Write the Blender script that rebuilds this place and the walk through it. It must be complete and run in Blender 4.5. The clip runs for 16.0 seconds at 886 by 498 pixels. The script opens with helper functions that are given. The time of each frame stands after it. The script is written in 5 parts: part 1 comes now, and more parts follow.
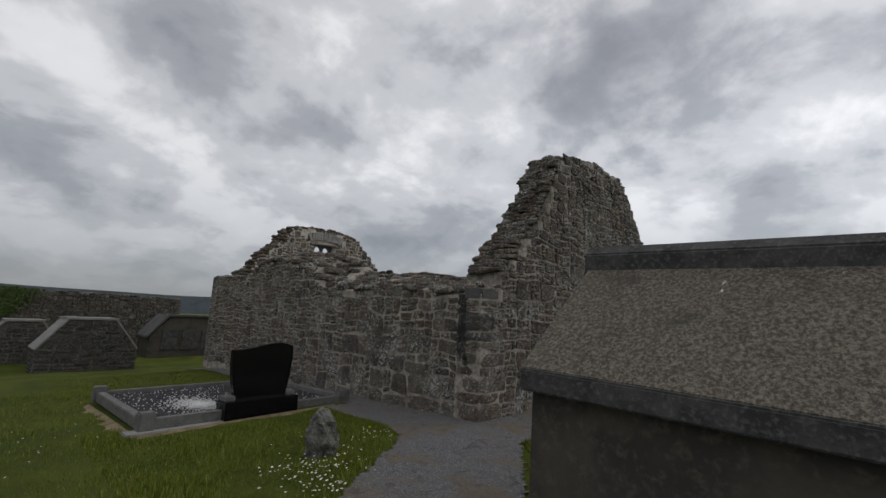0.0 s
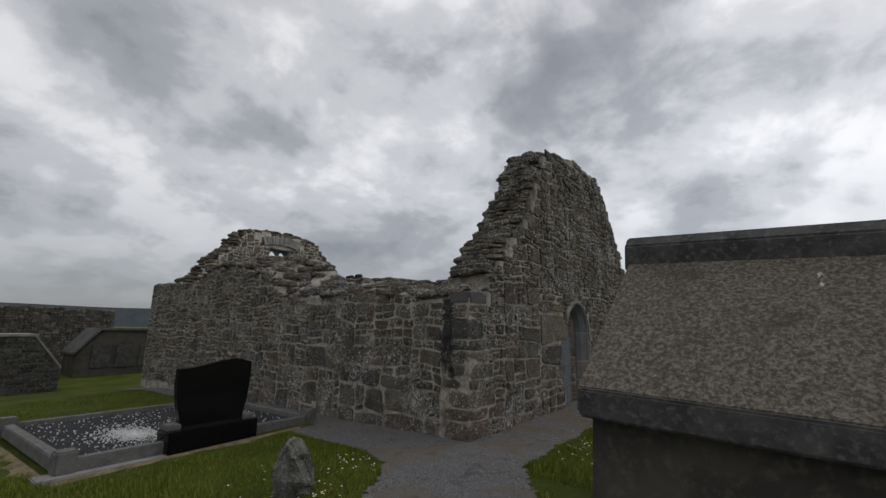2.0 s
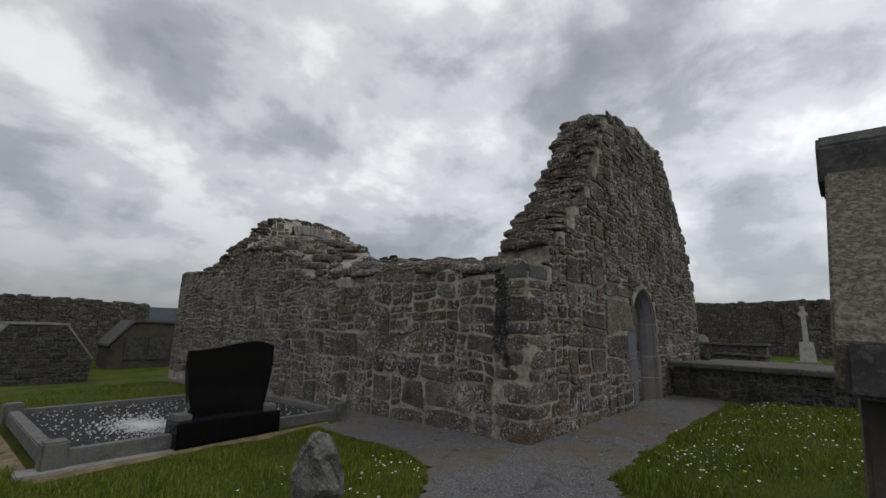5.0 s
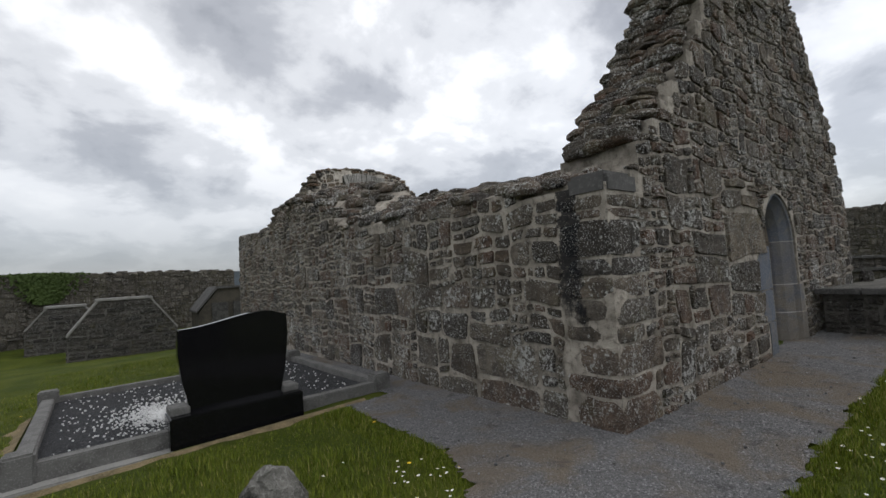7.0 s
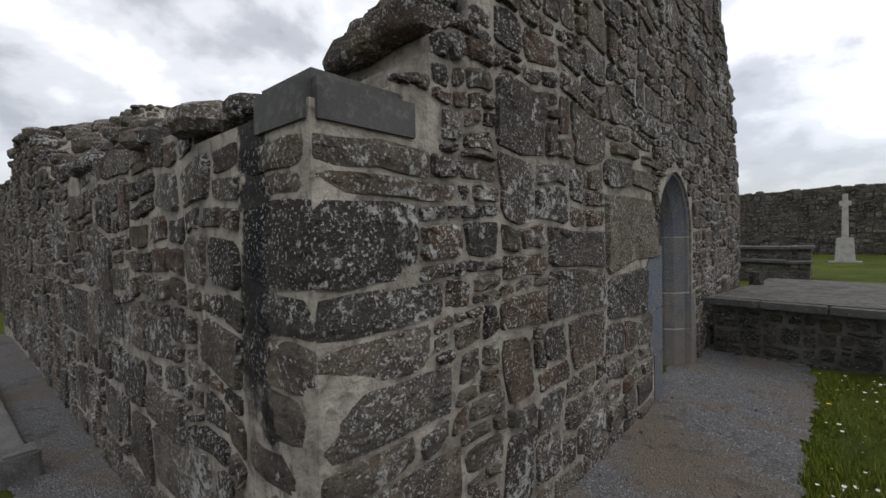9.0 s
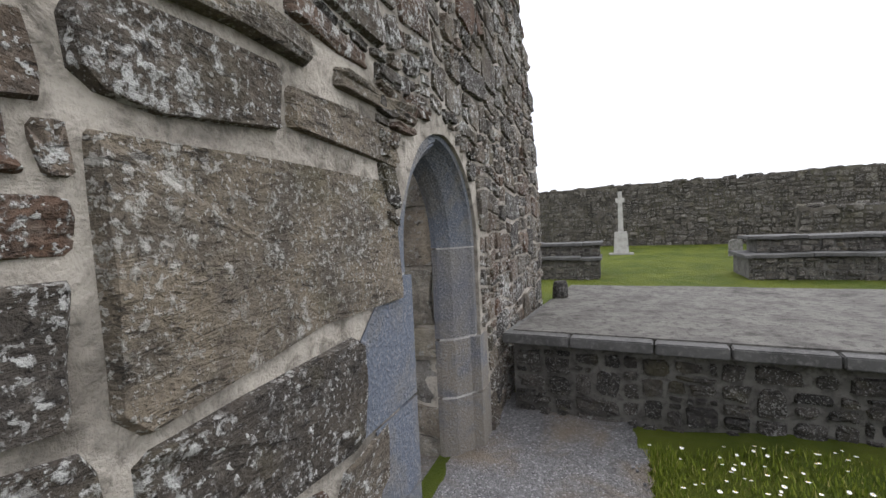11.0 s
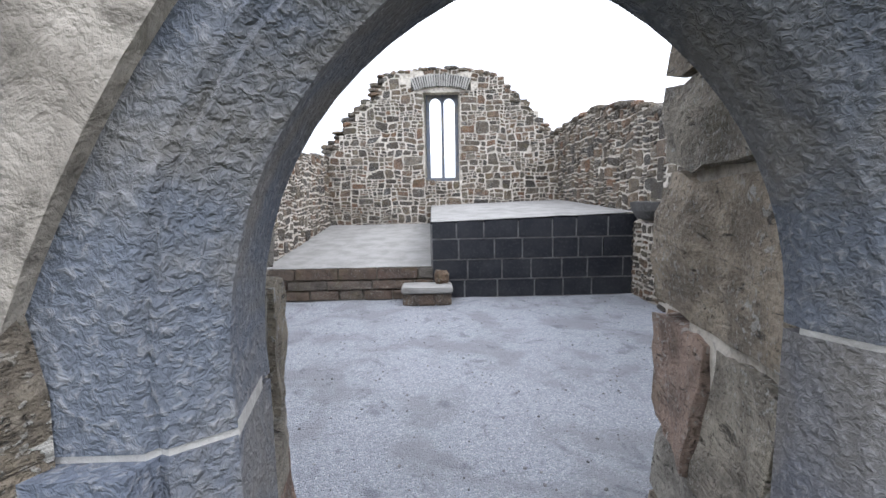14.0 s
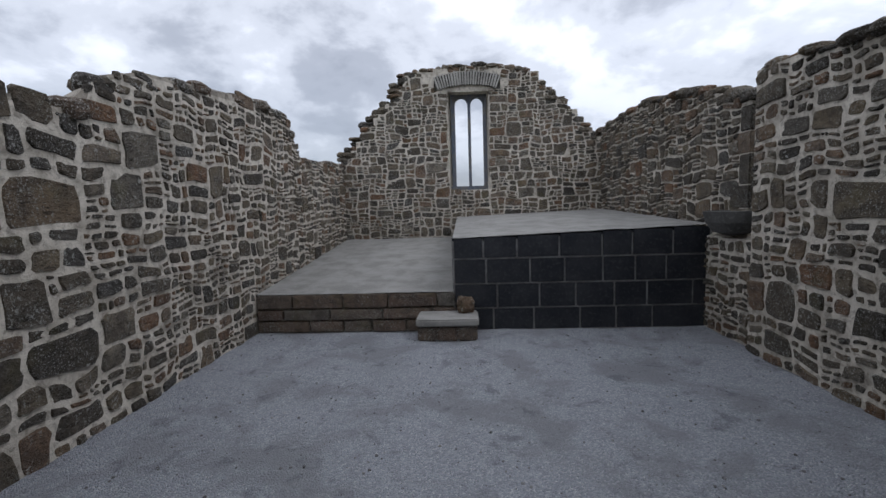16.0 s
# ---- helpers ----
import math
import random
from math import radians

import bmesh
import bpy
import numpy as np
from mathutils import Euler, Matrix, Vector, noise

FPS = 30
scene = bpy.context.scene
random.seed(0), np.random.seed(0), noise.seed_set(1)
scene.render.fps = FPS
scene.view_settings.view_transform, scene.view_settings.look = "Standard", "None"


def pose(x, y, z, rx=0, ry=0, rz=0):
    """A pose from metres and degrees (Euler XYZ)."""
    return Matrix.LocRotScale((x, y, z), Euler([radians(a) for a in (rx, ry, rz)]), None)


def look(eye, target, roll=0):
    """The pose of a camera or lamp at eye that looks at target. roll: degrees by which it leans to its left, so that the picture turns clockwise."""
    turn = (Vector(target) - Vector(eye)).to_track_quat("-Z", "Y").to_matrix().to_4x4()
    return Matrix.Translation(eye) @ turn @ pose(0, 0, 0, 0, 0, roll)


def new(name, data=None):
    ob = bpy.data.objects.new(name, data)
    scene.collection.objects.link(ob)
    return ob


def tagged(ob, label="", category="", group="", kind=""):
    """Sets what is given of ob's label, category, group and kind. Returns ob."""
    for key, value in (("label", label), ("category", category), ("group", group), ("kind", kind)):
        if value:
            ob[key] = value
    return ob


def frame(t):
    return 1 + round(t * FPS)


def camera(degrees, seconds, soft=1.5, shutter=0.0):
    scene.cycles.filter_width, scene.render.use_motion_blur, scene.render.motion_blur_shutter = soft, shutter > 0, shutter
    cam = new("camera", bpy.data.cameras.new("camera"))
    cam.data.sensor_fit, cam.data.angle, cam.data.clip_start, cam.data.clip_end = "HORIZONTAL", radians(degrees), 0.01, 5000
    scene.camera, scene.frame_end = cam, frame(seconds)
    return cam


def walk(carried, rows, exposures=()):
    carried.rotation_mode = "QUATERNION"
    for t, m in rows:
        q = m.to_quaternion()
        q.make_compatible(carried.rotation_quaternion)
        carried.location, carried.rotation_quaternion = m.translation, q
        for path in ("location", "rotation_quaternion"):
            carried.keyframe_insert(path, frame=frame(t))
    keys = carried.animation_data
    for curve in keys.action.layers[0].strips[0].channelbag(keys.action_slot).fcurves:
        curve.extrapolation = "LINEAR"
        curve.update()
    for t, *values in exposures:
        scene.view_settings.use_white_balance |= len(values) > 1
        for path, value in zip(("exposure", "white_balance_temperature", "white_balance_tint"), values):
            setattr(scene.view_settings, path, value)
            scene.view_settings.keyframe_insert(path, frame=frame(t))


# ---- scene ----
cam = camera(90.5, 16.0, soft=1.5)
PATH = [
    (0, (-5.211, -4.278, 1.438), (-3.806, -2.894, 1.767), 2.2),
    (0.5, (-5.186, -4.004, 1.433), (-3.679, -2.735, 1.78), 1.4),
    (1, (-5.158, -3.829, 1.418), (-3.63, -2.588, 1.768), 1.2),
    (1.5, (-5.045, -3.668, 1.438), (-3.512, -2.435, 1.8), 0.9),
    (2, (-4.96, -3.499, 1.438), (-3.426, -2.27, 1.803), 0.9),
    (2.5, (-4.877, -3.251, 1.432), (-3.332, -2.041, 1.817), 1.1),
    (3, (-4.852, -3.135, 1.411), (-3.294, -1.945, 1.808), 1.2),
    (3.2, (-4.821, -3.103, 1.404), (-3.26, -1.918, 1.804), 1.3),
    (5.3, (-4.154, -2.52, 1.159), (-2.723, -1.173, 1.527), 1.3),
    (5.5, (-4.025, -2.433, 1.17), (-2.599, -1.077, 1.526), 0.7),
    (6, (-3.751, -2.266, 1.212), (-2.474, -0.748, 1.467), -0.5),
    (6.5, (-3.44, -1.993, 1.222), (-2.253, -0.393, 1.4), -3.0),
    (7, (-2.971, -1.85, 1.257), (-1.762, -0.261, 1.373), -3.4),
    (7.5, (-2.43, -1.61, 1.29), (-1.18, -0.049, 1.312), -4.7),
    (8, (-1.917, -1.387, 1.37), (-0.668, 0.175, 1.341), -5.1),
    (8.5, (-1.308, -1.256, 1.476), (-0.009, 0.265, 1.435), -4.7),
    (9, (-0.69, -1.112, 1.479), (0.802, 0.219, 1.426), -1.2),
    (9.5, (-0.052, -1.0, 1.493), (1.605, 0.118, 1.442), -1.6),
    (10, (0.524, -0.84, 1.504), (2.406, -0.165, 1.451), -1.6),
    (10.2, (0.773, -0.776, 1.503), (2.738, -0.408, 1.448), -1.2),
    (12.3, (2.806, -0.774, 1.639), (4.017, 0.809, 1.474), -2.1),
    (12.5, (2.962, -0.758, 1.614), (4.058, 0.905, 1.428), -0.8),
    (13, (3.3, -0.648, 1.632), (4.149, 1.149, 1.404), -0.0),
    (13.5, (3.547, -0.574, 1.648), (3.941, 1.373, 1.414), -0.3),
    (14, (3.672, -0.423, 1.641), (3.719, 1.563, 1.405), -1.0),
    (14.5, (3.721, -0.070, 1.658), (3.68, 1.915, 1.42), -1.3),
    (15, (3.773, 0.177, 1.626), (3.598, 2.157, 1.404), -1.7),
    (15.5, (3.772, 0.524, 1.607), (3.574, 2.504, 1.4), -1.7),
    (16, (3.802, 0.795, 1.657), (3.707, 2.784, 1.468), -1.7),
]
EXPOSURES = [(0.0, -0.76, 6550, 10), (3.0, -0.76, 6550, 10), (5.5, -0.56, 6550, 10), (7.0, -0.2, 6500, 10), (7.5, -0.1, 6500, 10), (8.0, -0.18, 6500, 10), (8.5, -0.24, 6500, 10), (9.0, -0.08, 6500, 11), (9.5, 0.24, 6500, 11), (10.0, 0.28, 6500, 11), (12.5, 2.05, 6250, 18),
             (13.0, 1.9, 6200, 16), (13.5, 1.62, 6100, 14), (14.0, 1.4, 6050, 13), (14.5, 0.8, 6050, 12), (15.0, 0.12, 6050, 12), (15.5, -0.1, 6050, 12), (16.0, -0.12, 6050, 12)]
walk(cam, [(t, look(eye, target, roll)) for t, eye, target, roll in PATH], EXPOSURES)

# ---- sky and sun: a bright, broken overcast ----
SUN_AZ, SUN_EL = radians(115), radians(50)
world = bpy.data.worlds.new("overcast_sky")
scene.world = world
world.use_nodes = True
wt = world.node_tree
wt.nodes.clear()


def wnode(kind, **values):
    n = wt.nodes.new(kind)
    for key, value in values.items():
        n.inputs[key].default_value = value
    return n


def wmath(op, a, b=0.0, clamp=False):
    n = wt.nodes.new("ShaderNodeMath")
    n.operation, n.use_clamp = op, clamp
    for k, v in enumerate((a, b)):
        if isinstance(v, (int, float)):
            n.inputs[k].default_value = v
        else:
            wt.links.new(v, n.inputs[k])
    return n.outputs[0]


sky = wt.nodes.new("ShaderNodeTexSky")
sky.sky_type, sky.sun_disc = "NISHITA", False
sky.sun_elevation, sky.sun_rotation = SUN_EL, SUN_AZ
coord = wt.nodes.new("ShaderNodeTexCoord")
split = wt.nodes.new("ShaderNodeSeparateXYZ")
wt.links.new(coord.outputs["Generated"], split.inputs[0])
lift = wmath("ADD", wmath("MAXIMUM", split.outputs[2], 0.0), 0.40)
flat = wt.nodes.new("ShaderNodeCombineXYZ")
wt.links.new(wmath("DIVIDE", split.outputs[0], lift), flat.inputs[0])
wt.links.new(wmath("DIVIDE", split.outputs[1], lift), flat.inputs[1])
flat.inputs[2].default_value = 1.7
big = wnode("ShaderNodeTexNoise", Scale=1.25, Detail=4.0, Roughness=0.5, Distortion=0.1)
mid = wnode("ShaderNodeTexNoise", Scale=3.4, Detail=8.0, Roughness=0.56, Distortion=0.15)
for n in (big, mid):
    wt.links.new(flat.outputs[0], n.inputs["Vector"])
mixed = wmath("ADD", wmath("MULTIPLY", big.outputs[0], 0.55), wmath("MULTIPLY", mid.outputs[0], 0.45))
ramp = wt.nodes.new("ShaderNodeValToRGB")
ramp.color_ramp.interpolation = "EASE"
for pos, col in ((0.33, (0.26, 0.27, 0.29)), (0.42, (0.42, 0.43, 0.455)), (0.49, (0.66, 0.67, 0.69)), (0.56, (0.95, 0.955, 0.97)), (0.66, (1.12, 1.12, 1.12))):
    e = ramp.color_ramp.elements.new(pos)
    e.color = (*col, 1)
for _ in range(2):
    ramp.color_ramp.elements.remove(ramp.color_ramp.elements[0 if _ == 0 else -1])
wt.links.new(mixed, ramp.inputs[0])
low = wt.nodes.new("ShaderNodeMix")
low.data_type = "RGBA"
wt.links.new(wmath("MULTIPLY", wmath("SUBTRACT", 0.30, split.outputs[2], True), 3.2, True), low.inputs[0])
# one heavier grey cloud over the gable
away = wt.nodes.new("ShaderNodeVectorMath")
away.operation = "DISTANCE"
wt.links.new(coord.outputs["Generated"], away.inputs[0])
away.inputs[1].default_value = (0.765, 0.335, 0.56)
ragged = wmath("ADD", away.outputs["Value"], wmath("MULTIPLY", wmath("SUBTRACT", mid.outputs[0], 0.5), 0.42))
heavy = wt.nodes.new("ShaderNodeMix")
heavy.data_type = "RGBA"
wt.links.new(wmath("MULTIPLY", wmath("SUBTRACT", 0.25, ragged, True), 4.2, True), heavy.inputs[0])
wt.links.new(ramp.outputs[0], heavy.inputs[6])
heavy.inputs[7].default_value = (0.27, 0.275, 0.295, 1)
wt.links.new(heavy.outputs[2], low.inputs[6])
low.inputs[7].default_value = (0.29, 0.305, 0.335, 1)
blue = wt.nodes.new("ShaderNodeBackground")
blue.inputs["Strength"].default_value = 0.025
wt.links.new(sky.outputs[0], blue.inputs["Color"])
cloud = wt.nodes.new("ShaderNodeBackground")
glow = wmath("ADD", wmath("MULTIPLY", split.outputs[0], 0.16), wmath("MULTIPLY", split.outputs[1], -0.16))
wt.links.new(wmath("ADD", glow, 1.40), cloud.inputs["Strength"])
wt.links.new(low.outputs[2], cloud.inputs["Color"])
total = wt.nodes.new("ShaderNodeAddShader")
wt.links.new(blue.outputs[0], total.inputs[0])
wt.links.new(cloud.outputs[0], total.inputs[1])
wout = wt.nodes.new("ShaderNodeOutputWorld")
wt.links.new(total.outputs[0], wout.inputs["Surface"])

sun = new("sun", bpy.data.lights.new("sun", "SUN"))
sun.data.energy, sun.data.angle, sun.data.color = 0.4, radians(25), (1.0, 0.97, 0.92)
to_sun = Vector((math.sin(SUN_AZ) * math.cos(SUN_EL), math.cos(SUN_AZ) * math.cos(SUN_EL), math.sin(SUN_EL)))
sun.matrix_world = look(to_sun * 60, (0, 0, 0))


# ---- materials ----
class Shade:
    """A node material under construction."""

    def __init__(self, name, rough=0.9, spec=0.25, metal=0.0):
        self.mat = bpy.data.materials.new(name)
        self.mat.use_nodes = True
        self.t = self.mat.node_tree
        self.b = self.t.nodes["Principled BSDF"]
        self.b.inputs["Roughness"].default_value = rough
        self.b.inputs["Specular IOR Level"].default_value = spec
        self.b.inputs["Metallic"].default_value = metal
        self.geo = self.t.nodes.new("ShaderNodeNewGeometry")
        self.pos = self.geo.outputs["Position"]

    def link(self, value, socket):
        if isinstance(value, (int, float, tuple)):
            socket.default_value = (*value, 1) if isinstance(value, tuple) and len(value) == 3 else value
        else:
            self.t.links.new(value, socket)

    def noise(self, scale, detail=4.0, rough=0.55, distort=0.0, stretch=None, shift=None):
        n = self.t.nodes.new("ShaderNodeTexNoise")
        for k, v in (("Scale", scale), ("Detail", detail), ("Roughness", rough), ("Distortion", distort)):
            n.inputs[k].default_value = v
        self.t.links.new(self.place(stretch, shift), n.inputs["Vector"])
        return n.outputs[0]

    def place(self, stretch=None, shift=None):
        src = self.pos
        if stretch:
            m = self.t.nodes.new("ShaderNodeMapping")
            m.inputs["Scale"].default_value = stretch
            self.t.links.new(src, m.inputs[0])
            src = m.outputs[0]
        if shift is not None:
            a = self.t.nodes.new("ShaderNodeVectorMath")
            a.operation = "ADD"
            self.t.links.new(src, a.inputs[0])
            self.t.links.new(shift, a.inputs[1])
            src = a.outputs[0]
        return src

    def cells(self, scale, feature="F1", out="Distance", rand=1.0):
        n = self.t.nodes.new("ShaderNodeTexVoronoi")
        n.feature = feature
        n.inputs["Scale"].default_value, n.inputs["Randomness"].default_value = scale, rand
        self.t.links.new(self.pos, n.inputs["Vector"])
        return n.outputs[out]

    def math(self, op, a, b=0.0, clamp=False):
        n = self.t.nodes.new("ShaderNodeMath")
        n.operation, n.use_clamp = op, clamp
        self.link(a, n.inputs[0])
        self.link(b, n.inputs[1])
        return n.outputs[0]

    def step(self, v, lo, hi):
        n = self.t.nodes.new("ShaderNodeMapRange")
        n.interpolation_type = "SMOOTHSTEP"
        n.inputs[1].default_value, n.inputs[2].default_value = lo, hi
        self.link(v, n.inputs[0])
        return n.outputs[0]

    def mix(self, f, a, b, mode="MIX"):
        n = self.t.nodes.new("ShaderNodeMix")
        n.data_type, n.blend_type = "RGBA", mode
        self.link(f, n.inputs[0])
        self.link(a, n.inputs[6])
        self.link(b, n.inputs[7])
        return n.outputs[2]

    def ramp(self, f, stops):
        n = self.t.nodes.new("ShaderNodeValToRGB")
        els = n.color_ramp.elements
        while len(els) < len(stops):
            els.new(0.5)
        for e, (p, c) in zip(els, stops):
            e.position, e.color = p, (*c, 1)
        self.link(f, n.inputs[0])
        return n.outputs[0]

    def own(self):
        """A number of its own for each piece, whether an object or an island of a joined mesh."""
        info = self.t.nodes.new("ShaderNodeObjectInfo")
        return self.math("FRACT", self.math("ADD", self.math("MULTIPLY", info.outputs["Random"], 7.31), self.geo.outputs["Random Per Island"]))

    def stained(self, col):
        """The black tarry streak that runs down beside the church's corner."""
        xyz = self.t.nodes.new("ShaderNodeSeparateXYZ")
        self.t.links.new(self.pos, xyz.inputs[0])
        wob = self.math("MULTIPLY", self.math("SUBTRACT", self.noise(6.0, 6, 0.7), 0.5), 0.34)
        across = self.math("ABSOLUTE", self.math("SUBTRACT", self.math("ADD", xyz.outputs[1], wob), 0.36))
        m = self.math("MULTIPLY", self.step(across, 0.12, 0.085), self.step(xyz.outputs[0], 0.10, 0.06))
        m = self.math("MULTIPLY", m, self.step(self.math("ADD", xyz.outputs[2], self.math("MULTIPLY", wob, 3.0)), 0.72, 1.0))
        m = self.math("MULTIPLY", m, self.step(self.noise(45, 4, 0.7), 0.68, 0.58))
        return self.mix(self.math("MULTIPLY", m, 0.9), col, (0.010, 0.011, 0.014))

    def done(self, colour, height=None, strength=0.5, distance=0.01, rough=None):
        self.link(colour, self.b.inputs["Base Color"])
        if rough is not None:
            self.link(rough, self.b.inputs["Roughness"])
        if height is not None:
            n = self.t.nodes.new("ShaderNodeBump")
            n.inputs["Strength"].default_value, n.inputs["Distance"].default_value = strength, distance
            self.link(height, n.inputs["Height"])
            self.t.links.new(n.outputs[0], self.b.inputs["Normal"])
        return self.mat


def make_rubble(name, stops, lichen, lichen_amount, stain=False, lichen_share=0.72):
    s = Shade(name, 0.92, 0.2)
    own = s.own()
    base = s.ramp(own, stops)
    shift = s.t.nodes.new("ShaderNodeCombineXYZ")
    s.t.links.new(s.math("MULTIPLY", own, 37.0), shift.inputs[0])
    grain, coarse = s.noise(85, 4, 0.7), s.noise(24, 6, 0.68, 0.3, None, shift.outputs[0])
    blotch = s.noise(5.5, 5, 0.62, 0.5, None, shift.outputs[0])
    beds = s.noise(8, 5, 0.65, 1.2, (0.9, 0.9, 2.4), shift.outputs[0])
    col = s.mix(s.step(blotch, 0.36, 0.66), base, s.mix(0.62, base, (0.040, 0.037, 0.035)))
    col = s.mix(s.math("MULTIPLY", s.step(coarse, 0.50, 0.72), 0.5), col, s.mix(0.5, base, (0.36, 0.33, 0.28)))
    col = s.mix(s.math("MULTIPLY", s.step(grain, 0.50, 0.70), 0.45), col, (0.035, 0.033, 0.030))
    spots = s.math("ADD", s.noise(27, 5, 0.7, 0.2), s.math("MULTIPLY", s.noise(1.6, 3, 0.5), 0.55))
    mask = s.step(spots, lichen_amount, lichen_amount + 0.10)
    dabs = s.math("MULTIPLY", s.step(s.noise(34, 4, 0.6, 0.3), 0.57, 0.61), s.step(s.noise(3.4, 3, 0.55, 0, None, shift.outputs[0]), 0.47, 0.62))
    specks = s.math("MAXIMUM", dabs, s.math("MULTIPLY", s.step(s.noise(80, 3, 0.55), 0.57, 0.63), s.step(s.noise(2.2, 3, 0.5), 0.36, 0.58)))
    mask = s.math("MAXIMUM", mask, s.math("MULTIPLY", specks, 0.95))
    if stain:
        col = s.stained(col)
    col = s.mix(s.math("MULTIPLY", mask, lichen_share), col, lichen)
    cracks = s.step(s.noise(15, 6, 0.7, 0.8, (0.8, 0.8, 3.2), shift.outputs[0]), 0.42, 0.33)
    pits = s.step(s.noise(48, 4, 0.75, 0.3), 0.40, 0.30)
    col = s.mix(s.math("MULTIPLY", s.math("MAXIMUM", cracks, pits), 0.7), col, (0.018, 0.017, 0.016))
    tint = s.step(s.noise(3.1, 3, 0.5), 0.56, 0.72)
    col = s.mix(s.math("MULTIPLY", tint, 0.3), col, (0.13, 0.115, 0.055))
    h = s.math("ADD", s.math("MULTIPLY", s.math("ADD", grain, coarse), 0.4), s.math("ADD", s.math("MULTIPLY", beds, 0.8), s.math("SUBTRACT", s.math("MULTIPLY", mask, 0.15), s.math("MULTIPLY", s.math("MAXIMUM", cracks, pits), 0.35))))
    return s.done(col, h, 1.0, 0.032)


OUTSIDE = [(0.0, (0.046, 0.040, 0.034)), (0.25, (0.108, 0.090, 0.070)), (0.5, (0.160, 0.133, 0.100)), (0.7, (0.130, 0.078, 0.052)), (0.85, (0.21, 0.182, 0.145)), (1.0, (0.066, 0.059, 0.053))]
INSIDE = [(0.0, (0.052, 0.046, 0.039)), (0.3, (0.118, 0.098, 0.074)), (0.55, (0.180, 0.145, 0.100)), (0.70, (0.20, 0.112, 0.064)), (0.85, (0.21, 0.182, 0.142)), (1.0, (0.074, 0.069, 0.064))]
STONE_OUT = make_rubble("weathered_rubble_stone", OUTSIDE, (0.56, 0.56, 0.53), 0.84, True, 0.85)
STONE_IN = make_rubble("sheltered_rubble_stone", INSIDE, (0.42, 0.42, 0.39), 0.92)
STONE_TAN = make_rubble("tan_rubble_stone", [(0.0, (0.17, 0.145, 0.11)), (0.5, (0.22, 0.185, 0.135)), (1.0, (0.19, 0.155, 0.115))], (0.46, 0.45, 0.41), 0.86)
STONE_DARK = make_rubble("old_tomb_stone_and_arch_gaps", [(0.0, (0.026, 0.025, 0.024)), (0.5, (0.055, 0.051, 0.046)), (1.0, (0.085, 0.077, 0.068))], (0.35, 0.35, 0.33), 0.93)


def make_mortar(name, light, dark, stain=False):
    s = Shade(name, 0.95, 0.15)
    n1, n2, n3 = s.noise(4, 5, 0.6), s.noise(60, 4, 0.7), s.noise(16, 5, 0.65, 0.5)
    col = s.mix(s.step(n1, 0.35, 0.7), light, dark)
    col = s.mix(s.math("MULTIPLY", s.step(n3, 0.50, 0.66), 0.65), col, tuple(0.5 * c for c in dark))
    col = s.mix(s.math("MULTIPLY", s.step(n2, 0.52, 0.72), 0.4), col, tuple(0.35 * c for c in dark))
    grime = s.math("MULTIPLY", s.step(s.noise(1.5, 5, 0.65, 0.6), 0.52, 0.66), s.step(s.noise(9, 5, 0.7), 0.36, 0.56))
    col = s.mix(s.math("MULTIPLY", grime, 0.7), col, tuple(0.42 * c for c in dark))
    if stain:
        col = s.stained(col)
    h = s.math("ADD", s.math("MULTIPLY", n2, 0.5), s.math("ADD", n3, n1))
    return s.done(col, h, 0.8, 0.02)


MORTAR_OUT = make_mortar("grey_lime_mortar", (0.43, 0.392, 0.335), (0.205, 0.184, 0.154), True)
MORTAR_IN = make_mortar("pale_lime_mortar", (0.63, 0.585, 0.51), (0.40, 0.362, 0.305))
MORTAR_OLD = make_mortar("dark_old_mortar", (0.15, 0.145, 0.13), (0.09, 0.085, 0.078))


def make_dressed(name, stops, worn):
    s = Shade(name, 0.82, 0.3)
    own = s.own()
    base = s.ramp(own, stops)
    pick, stain = s.noise(75, 3, 0.62, 0.4), s.noise(3.2, 5, 0.6, 0.6)
    col = s.mix(s.step(stain, 0.42, 0.68), base, worn)
    col = s.mix(s.math("MULTIPLY", s.step(pick, 0.5, 0.7), 0.5), col, (0.30, 0.30, 0.30))
    return s.done(col, s.math("ADD", pick, s.math("MULTIPLY", s.noise(22, 3, 0.6), 0.8)), 0.95, 0.014)


DRESSED = make_dressed("dressed_blue_limestone", [(0.0, (0.088, 0.106, 0.142)), (0.5, (0.12, 0.136, 0.165)), (1.0, (0.105, 0.116, 0.132))], (0.165, 0.155, 0.138))
JAMB = make_dressed("brown_grey_dressed_stone", [(0.0, (0.16, 0.145, 0.12)), (0.5, (0.20, 0.18, 0.15)), (1.0, (0.15, 0.145, 0.14))], (0.12, 0.125, 0.14))


def make_simple(name, a, b, c, s1, s2, rough=0.9, strength=0.5, dist=0.01, spec=0.25):
    s = Shade(name, rough, spec)
    n1, n2 = s.noise(s1, 5, 0.6, 0.3), s.noise(s2, 4, 0.65)
    col = s.mix(s.step(n1, 0.35, 0.68), a, b)
    col = s.mix(s.math("MULTIPLY", s.step(n2, 0.48, 0.72), 0.6), col, c)
    return s.done(col, s.math("ADD", n1, n2), strength, dist)


